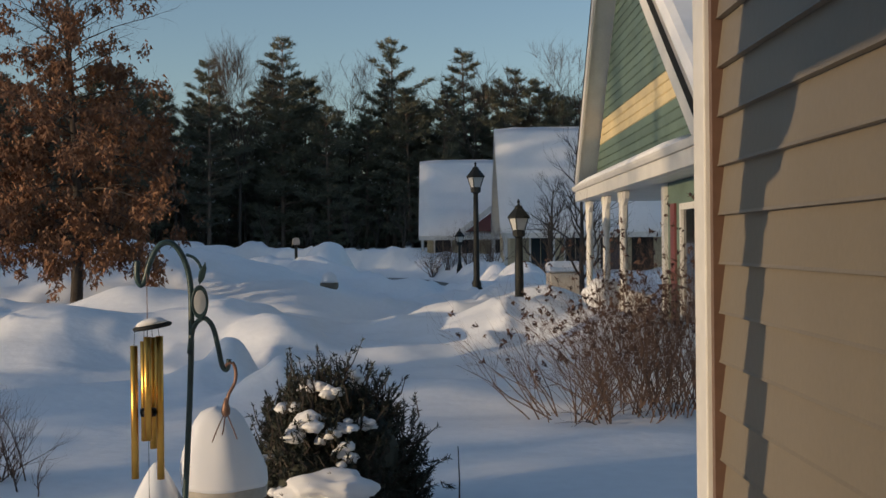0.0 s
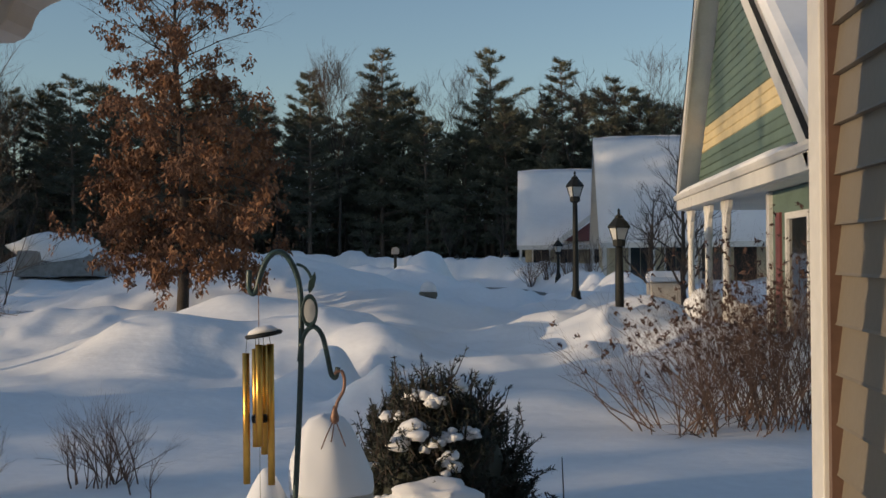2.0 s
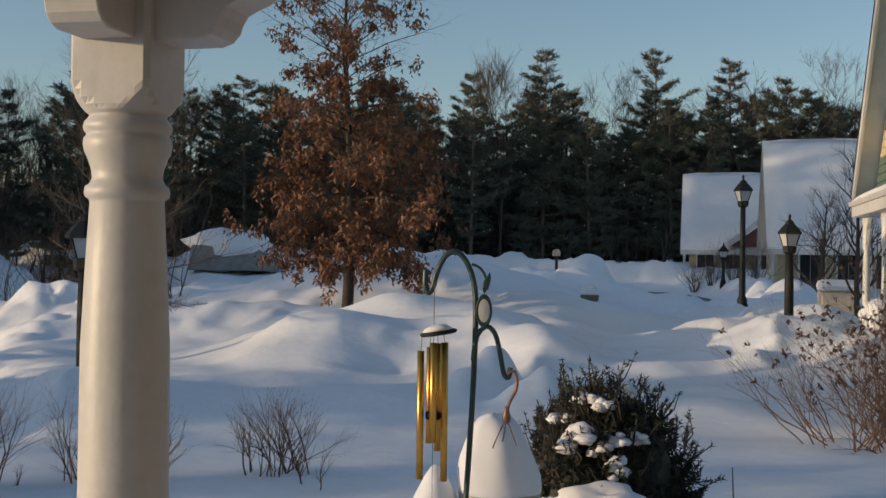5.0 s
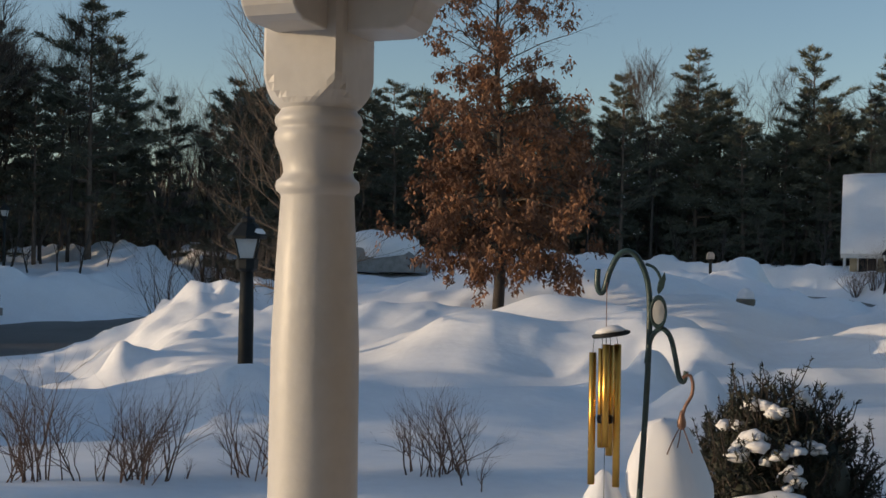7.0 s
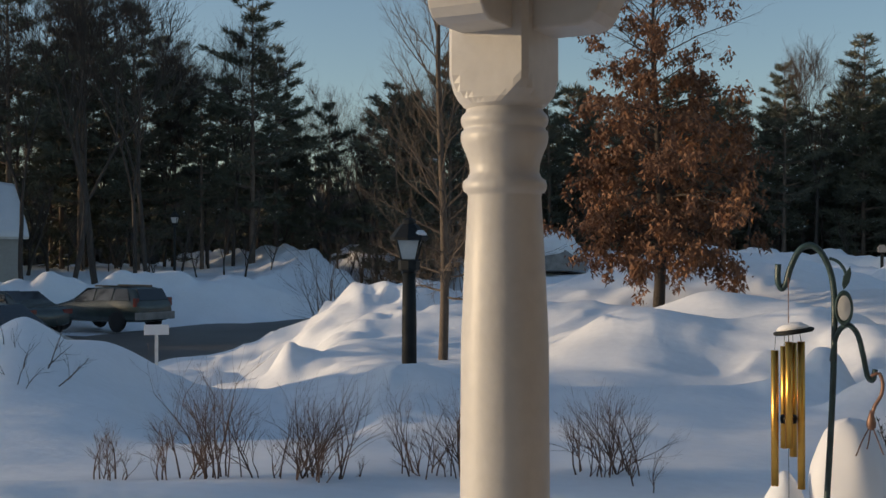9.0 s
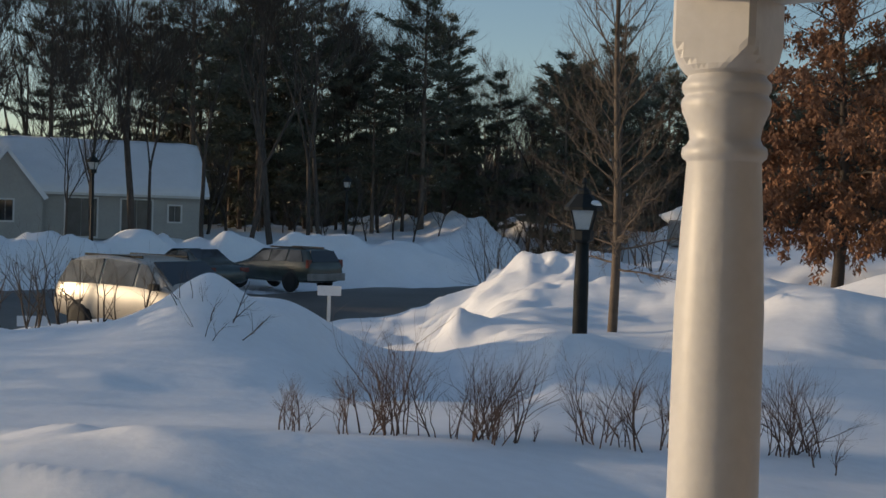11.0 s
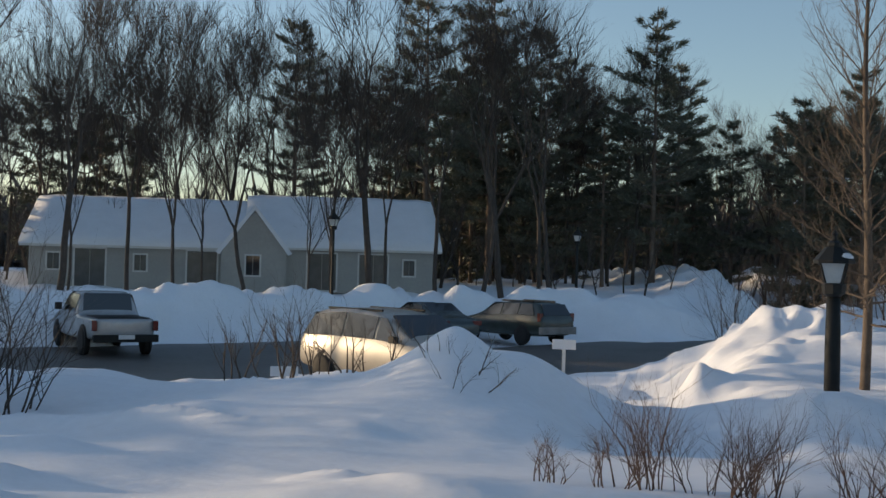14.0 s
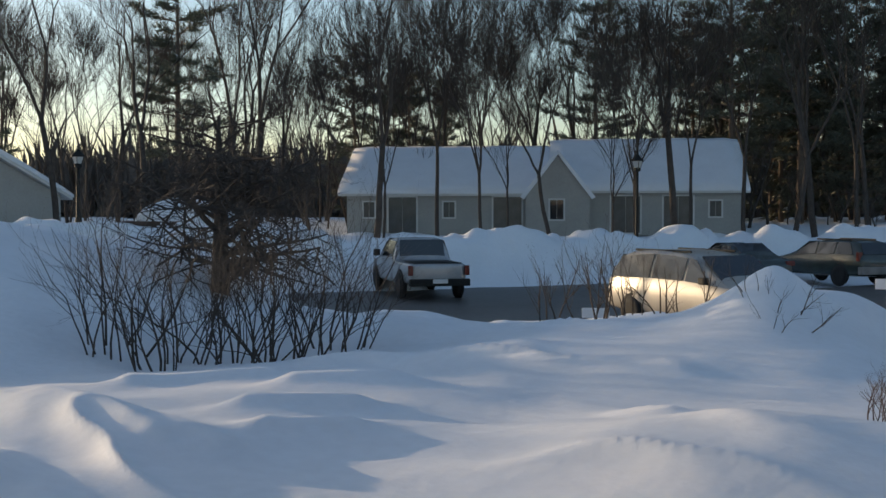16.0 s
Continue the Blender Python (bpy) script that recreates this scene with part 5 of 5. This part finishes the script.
def shrubs():
    # hydrangea by the neighbour's porch: several clumps side by side
    for i, (x, y, n, h, s2, hd) in enumerate([(0.86, 7.9, 26, 0.74, 1.3, 60), (1.20, 7.75, 26, 0.74, 0.9, 60), (1.55, 8.0, 26, 0.95, 0.75, 90), (1.28, 8.5, 26, 1.02, 0.8, 110), (1.85, 8.4, 24, 1.1, 0.7, 100), (1.65, 9.0, 24, 1.15, 0.7, 120), (2.1, 9.3, 20, 1.2, 0.6, 100)]):
        stems("shrub", x * 0.94, y - 0.55, "dormant reddish-brown hydrangea with dry flower heads", n, h, s2, 0.0052, 100 + i, M_TWIG, hd, (5, 4), -0.10)
    # low twigs sticking out of the snow before the porch
    for i, (x, y, n, h) in enumerate([(-3.38, 3.98, 9, 0.44), (-3.12, 4.05, 7, 0.34), (-2.95, 4.1, 11, 0.37), (-3.55, 3.9, 6, 0.30), (-3.85, 3.75, 5, 0.22), (-2.66, 4.55, 7, 0.30), (-2.45, 4.65, 7, 0.36), (-1.98, 4.9, 8, 0.34), (-1.83, 4.98, 6, 0.30), (-1.72, 4.72, 2, 0.28), (-2.98, 4.35, 2, 0.15)]):
        stems("shrub", x, y, "bare brown twigs poking through the snow", int(n * 1.4), h * 1.15, 0.5, 0.0046, 130 + i, M_TWIG, 0, (7, 4), foot=0.10)
    # many-stemmed bush and crab apple at the drift's end
    for i, (x, y, n) in enumerate([(-9.9, 2.7, 14), (-9.7, 2.1, 12), (-9.9, 3.2, 12), (-10.4, 1.7, 9), (-10.2, 3.7, 10)]):
        stems("shrub", x, y, "tall many-stemmed leafless bush in a snow hollow", n + 3, 1.3, 0.6, 0.011, 150 + i, M_BARK, 0, (5, 4), foot=0.35)
    t = bare_tree("crab_apple_tree", 71, 2.9, 0.11, "spreading leafless crab apple tree", 1.3, -0.1, (26, 11, 9), reach=1.35)
    t.matrix_world = pose(-13.05, 3.5, ground_at(-13.05, 3.5), 0, 0, 40) @ Matrix.Diagonal((1.2, 1.2, 0.85, 1))
    # buried shrub tips on the big drift and before the minivan
    for i, (x, y, n, h) in enumerate([(-7.08, 6.1, 3, 0.36), (-6.8, 5.98, 4, 0.36), (-6.5, 5.85, 3, 0.34), (-6.62, 5.6, 2, 0.25), (-7.3, 6.2, 2, 0.3)]):
        stems("shrub", x, y, "twigs of a shrub buried in the drift", n, h, 1.3, 0.005, 170 + i, M_BARK, 0, (3, 2))
    for i, (x, y, n, h) in enumerate([(-10.0, 7.2, 6, 0.95), (-9.8, 7.5, 5, 0.8), (-10.35, 6.75, 7, 1.0), (-10.6, 6.45, 4, 0.85)]):
        stems("shrub", x, y, "leafless upright shrub beside the parking lane", n, h, 0.5, 0.013, 180 + i, M_BARK, 0, (4, 4))
    # young maple behind the near lantern
    rng = np.random.default_rng(72)
    t = thing("maple_tree", pose(-6.2, 11.4, ground_at(-6.2, 11.4)), "young leafless maple with upswept twigs", "tree")
    zs = np.linspace(-0.4, 5.4, 12)
    part("trunk", Geo().tube(np.stack([0.03 * np.sin(zs * 1.3), 0.03 * np.cos(zs), zs], 1), 0.05 * (1 - zs / 5.8) + 0.006, 9), M_MAPLE, t, smooth=True, fix=False)
    g = Geo()
    for j in range(52):
        z = 0.65 + 4.3 * ((j + rng.uniform()) / 52) ** 1.05
        up = float(np.interp(z, [0.65, 1.2, 2.2, 5.0], [0.05, 0.45, 0.75, 1.05])) + rng.uniform(-0.15, 0.15)
        bend = float(np.interp(z, [0.65, 1.2, 2.0], [-0.1, 0.35, 0.35]))
        limb(g, [], rng, (0.03 * math.sin(z * 1.3), 0.03 * math.cos(z), z), j * 2.4 + rng.uniform(-0.5, 0.5), up, bend, float(np.interp(z, [0.65, 1.6, 3.0, 5.0], [1.25, 1.55, 1.3, 0.55])) * rng.uniform(0.75, 1.1), 0.013 * (1.2 - z / 6), 20, 0.6, 0.25)
    part("crown", g, M_MAPLE, t, fix=False)["kind"] = "stuff"
    # small trees by the cottages
    for x, y, h, seed in ((3.0, 24.5, 4.0, 73), (2.6, 28.0, 3.2, 74)):
        t = bare_tree("small_tree", seed, h, 0.07, "small leafless tree before the cottage", 0.7, 0.45, (18, 7, 5))
        t.matrix_world = pose(x, y, ground_at(x, y), 0, 0, 0)
    for i, (x, y, h) in enumerate([(1.2, 50.5, 1.8), (2.2, 51.0, 1.7), (0.3, 52.0, 1.5), (-0.4, 53.0, 1.4)]):
        stems("hedge_shrub", x, y, "reddish-brown leafless hedge bush", 26, h, 0.6, 0.012, 190 + i, M_TWIG, 0, (5, 4))
    for i in range(10):
        x, y = at_yaw(26 + i * 0.9, 30 + (i % 3) * 3)
        stems("shrub", x, y, "thin leafless saplings by the road", 7, 2.6, 0.35, 0.016, 200 + i, M_BARK, 0, (4, 4))


shrubs()


# ---- garden things by the porch ----
def blob(rng, r, flat=0.7, n=2, rough=0.22):
    """A soft uneven lump of snow."""
    bm = bmesh.new()
    bmesh.ops.create_icosphere(bm, subdivisions=n, radius=1)
    off = Vector((rng.uniform(0, 50), rng.uniform(0, 50), rng.uniform(0, 50)))
    for v in bm.verts:
        k = 1 + rough * noise.noise(v.co * 1.4 + off) * 2 + rough * 0.5 * noise.noise(v.co * 3.5 + off)
        v.co = Vector((v.co.x * r[0] * k, v.co.y * r[1] * k, v.co.z * r[2] * k * (1 if v.co.z > 0 else flat)))
    me = bpy.data.meshes.new("snow_clump")
    bm.to_mesh(me)
    bm.free()
    me.polygons.foreach_set("use_smooth", [True] * len(me.polygons))
    return me


def yew():
    rng = np.random.default_rng(8)
    x, y = -0.435, 4.45
    z0 = 1.55
    t = thing("yew_shrub", pose(x, y, z0), "dark evergreen yew bush with clumps of snow", "shrub")
    g = Geo()
    C, D = [], []
    for i in range(2300):
        a = rng.uniform(0, 2 * math.pi)
        e = math.asin(rng.uniform(-0.3, 1.0))
        d = np.array((math.cos(a) * math.cos(e), math.sin(a) * math.cos(e), math.sin(e)))
        k = rng.uniform(0.74, 1.0) if rng.uniform() < 0.9 else rng.uniform(1.0, 1.12)
        tip = d * np.array((0.385, 0.40, 0.64)) * k * (1 + 0.07 * math.sin(3 * a + 1) * math.cos(e) + 0.05 * math.sin(7 * a + 5 * e)) + np.array((0, 0, 0.02))
        base = tip * 0.80 + rng.normal(size=3) * 0.03
        mid = (tip + base) / 2 + rng.normal(size=3) * 0.02
        tip = tip + np.array((0, 0, 0.015))
        g.tube([base, mid, tip], [0.004, 0.003, 0.0012], 3, cap=False)
        m = 34
        u = rng.uniform(0.1, 1.0, m)
        p = base + (tip - base) * u[:, None]
        dd = (tip - base) / np.linalg.norm(tip - base)
        C.append(p), D.append(dd[None] * 0.6 + rng.normal(size=(m, 3)) * 0.6)
    part("branch_frame", g, M_BARK, t, fix=False)["kind"] = "stuff"
    core = part("inner_foliage", blob(rng, (0.32, 0.31, 0.50), 0.3, 4, 0.2), M_YEW, t)
    c, d = np.concatenate(C), np.concatenate(D)
    d /= np.linalg.norm(d, axis=1)[:, None]
    v, f = blades(c, d, 0.022, 0.0075, rng)
    part("foliage", fast_mesh("foliage", v, f, M_YEW), M_YEW, t, fix=False)["kind"] = "stuff"
    spots = [(-0.17, -0.28, 0.50, 0.07), (-0.06, -0.30, 0.44, 0.06), (0.03, -0.30, 0.50, 0.045), (0.02, -0.36, 0.38, 0.05), (-0.16, -0.36, 0.36, 0.03), (-0.08, -0.37, 0.37, 0.04), (0.13, -0.25, 0.52, 0.035), (-0.13, -0.10, 0.67, 0.055), (-0.25, -0.16, 0.62, 0.05), (-0.28, -0.25, 0.44, 0.035), (-0.05, -0.18, 0.63, 0.045), (-0.3, -0.24, 0.34, 0.03), (0.1, -0.34, 0.42, 0.025), (-0.22, -0.38, 0.22, 0.035), (0.22, -0.28, 0.36, 0.02), (0.05, 0.0, 0.70, 0.05), (-0.18, -0.02, 0.68, 0.05), (0.28, -0.2, 0.22, 0.03)]
    for u, w, z, r in spots[0:4] + spots[6:9] + spots[10:12] + spots[13:17:2]:
        u, w, r = u + 0.06, w * 0.88, r * 1.15
        k = min(1.0, 0.90 / math.sqrt((u / 0.385) ** 2 + (w / 0.40) ** 2 + (z / 0.66) ** 2))
        u, w, z = u * k, w * k, z * k
        g2 = Geo()
        for q in range(4):
            me = blob(rng, tuple(np.array((r, r * 0.85, r * 0.7)) * 0.72 * rng.uniform(0.5, 0.9)), 0.8, 2, 0.3)
            co = np.array([v.co for v in me.vertices]) + rng.normal(size=3) * np.array((0.4, 0.25, 0.3)) * r
            g2.add(co, [tuple(p.vertices) for p in me.polygons])
        ob = part("snow_clump", g2, M_ROOF_SNOW, t, smooth=True, fix=False)
        ob.location = (u, w, z)
    ob = part("snow_clump", blob(rng, (0.17, 0.10, 0.065), 0.7, 4, 0.30), M_ROOF_SNOW, t)
    ob.location = (0.02, -0.38, 0.23)
    ob = part("snow_clump", blob(rng, (0.12, 0.1, 0.07), 0.7, 3, 0.3), M_ROOF_SNOW, t)
    ob.location = (0.24, -0.36, 0.08)
    s2 = thing("sapling", pose(0.05, 4.5, 1.6), "single bare twig in the snow", "twig")
    part("stem", Geo().tube([(0, 0, -0.05), (0.005, 0, 0.12), (0.0, 0, 0.26)], [0.004, 0.003, 0.002], 5), M_BARK, s2)


def curve_tube(pts, r, k=8, n=6):
    """A smooth rod through a few points."""
    p = [Vector(q) for q in pts]
    out = []
    for i in range(len(p) - 1):
        a, b, c, d = p[max(i - 1, 0)], p[i], p[i + 1], p[min(i + 2, len(p) - 1)]
        for j in range(n):
            u = j / n
            out.append(0.5 * ((2 * b) + (c - a) * u + (2 * a - 5 * b + 4 * c - d) * u * u + (3 * b - a - 3 * c + d) * u ** 3))
    out.append(p[-1])
    return Geo().tube([tuple(v) for v in out], r, k)


def shepherd_hook():
    # local x across the sight line, z up; foot in the snow
    t = thing("garden_hook", pose(-0.675, 3.03, 1.60, 0, 0, 13), "dark green iron shepherd's hook with leaf medallion", "garden hook")
    part("pole", curve_tube([(-0.035, 0, -0.1), (-0.02, 0, 0.20), (0.004, 0, 0.62), (0.012, 0, 0.86), (0.008, 0, 0.97), (-0.014, 0, 1.035), (-0.042, 0, 1.062), (-0.072, 0, 1.050), (-0.094, 0, 1.005), (-0.105, 0, 0.965), (-0.116, 0, 0.952), (-0.125, 0, 0.972), (-0.124, 0, 1.015)], 0.0078), M_POLE, t, smooth=True)
    part("lower_arm", curve_tube([(0.006, -0.004, 0.77), (0.016, -0.004, 0.835), (0.042, -0.004, 0.862), (0.066, -0.004, 0.84), (0.080, -0.004, 0.785), (0.090, -0.004, 0.735), (0.102, -0.004, 0.725), (0.108, -0.004, 0.752)], 0.0068), M_POLE, t, smooth=True)
    part("top_scroll", curve_tube([(0.0, 0, 1.03), (0.022, 0, 1.02), (0.038, 0, 0.995), (0.040, 0, 0.96)], 0.004), M_POLE, t, smooth=True)
    ring = Geo().lathe([(0.036, -0.006), (0.042, -0.008), (0.045, 0.0), (0.042, 0.008), (0.036, 0.006)], 24)
    ob = part("medallion_ring", ring, M_POLE, t, smooth=True)
    ob.matrix_local = pose(0.034, -0.01, 0.905, 90, 0, 0) @ Matrix.Diagonal((0.5, 1.0, 1, 1))
    ob = part("medallion", Geo().lathe([(0.005, -0.007), (0.03, -0.005), (0.037, 0.0), (0.03, 0.005), (0.005, 0.007)], 24), M_FROST, t, "pale oval medallion")
    ob.matrix_local = pose(0.034, -0.012, 0.905, 90, 0, 0) @ Matrix.Diagonal((0.5, 1.0, 1, 1))
    for q, m in (((0.040, 0.95, 0.014, 0.062), 6), ((0.052, 0.862, 0.016, 0.05), -18)):
        a, b, w, h = q
        leaf = Geo().prism([(0, 0), (w * 0.8, h * 0.3), (w, h * 0.7), (w * 0.65, h), (w * 0.1, h * 0.72), (-w * 0.35, h * 0.55), (-w * 0.4, h * 0.2)], "y", -0.003, 0.003)
        ob = part("leaf", leaf, M_POLE, t, bevel=0.002)
        ob.matrix_local = pose(a - 0.006, -0.004, b, 0, m, 0)
    # hanging ornament on the lower arm
    o = thing("hanging_ornament", t.matrix_world @ pose(0.098, -0.008, 0.735), "small rusty wire bird ornament with long legs", "ornament")
    part("wire", curve_tube([(0.0, 0, 0.0), (0.018, 0, 0.008), (0.027, 0, -0.015), (0.024, 0, -0.045), (0.008, 0, -0.075), (0.002, 0, -0.10)], 0.0045), M_RUST, o, smooth=True)
    part("body", Geo().lathe([(0.003, -0.135), (0.011, -0.128), (0.012, -0.115), (0.006, -0.095), (0.004, -0.085)], 10), M_RUST, o, smooth=True)
    for a in (-0.028, -0.008, 0.022):
        part("leg", curve_tube([(a * 0.2, 0, -0.13), (a * 0.8, 0, -0.165), (a * 1.3, 0, -0.175 - abs(a) * 0.9)], 0.0018, 5), M_RUST, o, smooth=True)
    # wind chime
    c = thing("wind_chime", t.matrix_world @ pose(-0.100, -0.02, 0.925), "brass tube wind chime with dark cap and snow on top", "wind chime")
    part("cord", Geo().tube([(0, 0, -0.075), (0, 0, 0.055)], 0.0012, 5), M_RUST, c)
    cap = part("cap", Geo().lathe([(0.047, -0.086), (0.050, -0.083), (0.050, -0.078), (0.035, -0.072), (0.004, -0.068)], 24), M_DARK, c, smooth=True)
    sn = part("snow_cap", blob(np.random.default_rng(2), (0.044, 0.044, 0.016), 0.2, 2, 0.15), M_ROOF_SNOW, c, "snow on the chime's cap")
    cap.matrix_basis = pose(0, 0, 0, 0, -9, 0)
    sn.matrix_basis = pose(0, 0, 0, 0, -9, 0) @ pose(0, 0, -0.074)
    for u, w, z1, z2 in ((-0.034, -0.012, -0.128, -0.47), (0.0, -0.03, -0.105, -0.37), (0.012, 0.022, -0.11, -0.40), (0.030, -0.012, -0.105, -0.475), (-0.010, 0.026, -0.12, -0.38)):
        prof = [(0.0072, z2), (0.0094, z2), (0.0094, z1), (0.0072, z1)]
        tube = part("chime_tube", Geo().lathe(prof, 16, u, w), M_BRASS, c, "polished brass tube", smooth=True)
        part("string", Geo().tube([(u, w, z1), (u * 0.9, w * 0.9, -0.085)], 0.0007, 4), M_DARK, c)
    part("clapper", Geo().lathe([(0.019, -0.312), (0.021, -0.305), (0.021, -0.298), (0.019, -0.292)], 20), M_DARK, c, smooth=True)
    part("clapper_string", Geo().tube([(0, 0, -0.55), (0, 0, -0.08)], 0.0007, 4), M_DARK, c)


def snow_pot():
    t = thing("planter", pose(-0.70, 3.66, 1.58), "beige round planter heaped with a cone of snow", "planter")
    part("pot", Geo().lathe([(0.095, -0.05), (0.118, 0.268), (0.132, 0.278), (0.134, 0.313), (0.128, 0.321), (0.12, 0.313)], 32), M_POT, t, smooth=True)
    g = Geo()
    k = 36
    prof = [(0.133, 0.314), (0.136, 0.328), (0.127, 0.37), (0.113, 0.42), (0.097, 0.475), (0.080, 0.52), (0.058, 0.548), (0.03, 0.560), (0.003, 0.563)]
    v, f = [], []
    for i, (r, z) in enumerate(prof):
        for j in range(k):
            a = 2 * math.pi * j / k
            q = 1 + 0.2 * noise.noise(Vector((math.cos(a) * 1.5, math.sin(a) * 1.5, z * 6))) * (i > 1)
            v.append((r * q * math.cos(a) - 0.02 * (z - 0.32) / 0.25, r * q * math.sin(a), z + 0.012 * noise.noise(Vector((a, z * 9, 3)))))
    f = [(i * k + j, i * k + (j + 1) % k, (i + 1) * k + (j + 1) % k, (i + 1) * k + j) for i in range(len(prof) - 1) for j in range(k)]
    f += [tuple(range(k))[::-1], tuple((len(prof) - 1) * k + j for j in range(k))]
    g.add(v, f)
    part("snow_cone", g, M_ROOF_SNOW, t, "tall cone of snow", smooth=True)


def small_things():
    # small white sign on a post
    t = thing("sign", pose(-14.0, 15.5, 0.72, 0, 0, 42), "small white blank sign on a white post", "sign")
    part("post", Geo().box(-0.03, -0.03, -0.6, 0.03, 0.03, 0.55), M_TRIM, t, bevel=0.005)
    part("board", Geo().box(-0.21, -0.05, 0.52, 0.21, -0.031, 0.70), M_PLATE, t, "white sign board", bevel=0.006)
    t = thing("sign", pose(-13.4, 9.0, ground_at(-13.4, 9.0), 0, 0, 55), "small white sign on a thin post", "sign")
    part("post", Geo().box(-0.02, -0.02, -0.2, 0.02, 0.02, 0.42), M_TRIM, t)
    part("board", Geo().box(-0.19, -0.04, 0.36, 0.19, -0.021, 0.50), M_PLATE, t, bevel=0.006)
    # stone urn with a snow cap
    x, y = -2.55, 25.8
    t = thing("stone_urn", pose(x, y, ground_at(x, y) + 0.02), "squat dark stone urn capped with snow", "urn")
    part("bowl", Geo().lathe([(0.12, -0.3), (0.16, 0.0), (0.20, 0.05), (0.21, 0.14), (0.19, 0.17)], 20), mat("mossy_stone", (0.16, 0.14, 0.11), 0.9, var=0.3, scale=8, bump=0.3), t, smooth=True)
    part("snow_cap", Geo().lathe([(0.185, 0.165), (0.19, 0.22), (0.16, 0.32), (0.08, 0.39), (0.01, 0.405)], 20), M_ROOF_SNOW, t, "round cap of snow", smooth=True)
    # letter box post by the lane
    t = thing("letter_box", pose(-4.2, 33.0, ground_at(-4.2, 33.0), 0, 0, 10), "grey letter box on a post", "letter box")
    part("post", Geo().box(-0.04, -0.04, -0.5, 0.04, 0.04, 0.75), M_DARK, t)
    part("box", Geo().prism([(-0.1, 0.75), (0.1, 0.75), (0.1, 0.88), (0.05, 0.95), (-0.05, 0.95), (-0.1, 0.88)], "y", -0.22, 0.22), M_SALT, t)
    # snowed-in van behind the hill
    x, y = at_yaw(23.0, 58.0)
    t = thing("parked_van", pose(x, y, ground_at(x, y) - 0.2, 0, 0, 20), "snowed-in grey van behind the hill", "van")
    part("body", Geo().prism([(-2.2, 0.3), (2.2, 0.3), (2.2, 0.9), (1.5, 1.1), (1.0, 1.5), (-2.1, 1.55)], "y", -0.9, 0.9), M_SALT, t, bevel=0.08)
    ob = part("snow_cover", blob(np.random.default_rng(3), (2.2, 1.15, 0.75), 1.3, 3, 0.15), M_ROOF_SNOW, t, "snow on the van's roof")
    ob.location = (-0.2, 0, 1.55)
    # low brown block behind the bush, standing in for a fence and snowed-in car
    x, y = at_yaw(75.0, 40.0)
    t = thing("shed", pose(x, y, 0.9, 0, 0, 75), "low brown wooden block topped with a rounded snow mound", "shed")
    part("wall", Geo().box(-2.3, -1.2, -0.3, 2.3, 1.2, 1.3), mat("brown_boards", (0.10, 0.06, 0.045), 0.8, var=0.3, scale=2, fine=15), t, bevel=0.02)
    ob = part("roof_snow", blob(np.random.default_rng(6), (1.7, 1.3, 0.75), 0.1, 3, 0.1), M_ROOF_SNOW, t, "rounded mound of snow on the brown block")
    ob.location = (-0.3, 0, 1.32)
    # small shed beside the cottages
    t = thing("shed", pose(2.75, 27.0, 1.5, 0, 0, 5), "tan garden shed under a thick pillow of snow", "shed")
    part("wall", Geo().box(-0.3, -0.3, -0.6, 0.5, 0.3, 0.45), M_POT, t, bevel=0.02)
    ob = part("roof_snow", Geo().box(-0.34, -0.34, 0.455, 0.54, 0.34, 0.72), M_ROOF_SNOW, t, "thick pillow of snow", bevel=0.16)
    # snow-laden bush tops by the neighbour's porch
    rng = np.random.default_rng(12)
    for x, y, z, r in ((2.0, 14.6, 2.0, 0.22),):
        t = thing("snow_heap", pose(x, y, z), "rounded snow heap lying on a bush", "snow heap")
        part("snow", blob(rng, (r, r, r * 0.85), 1.6, 3, 0.2), M_ROOF_SNOW, t)


yew()
shepherd_hook()
snow_pot()
small_things()
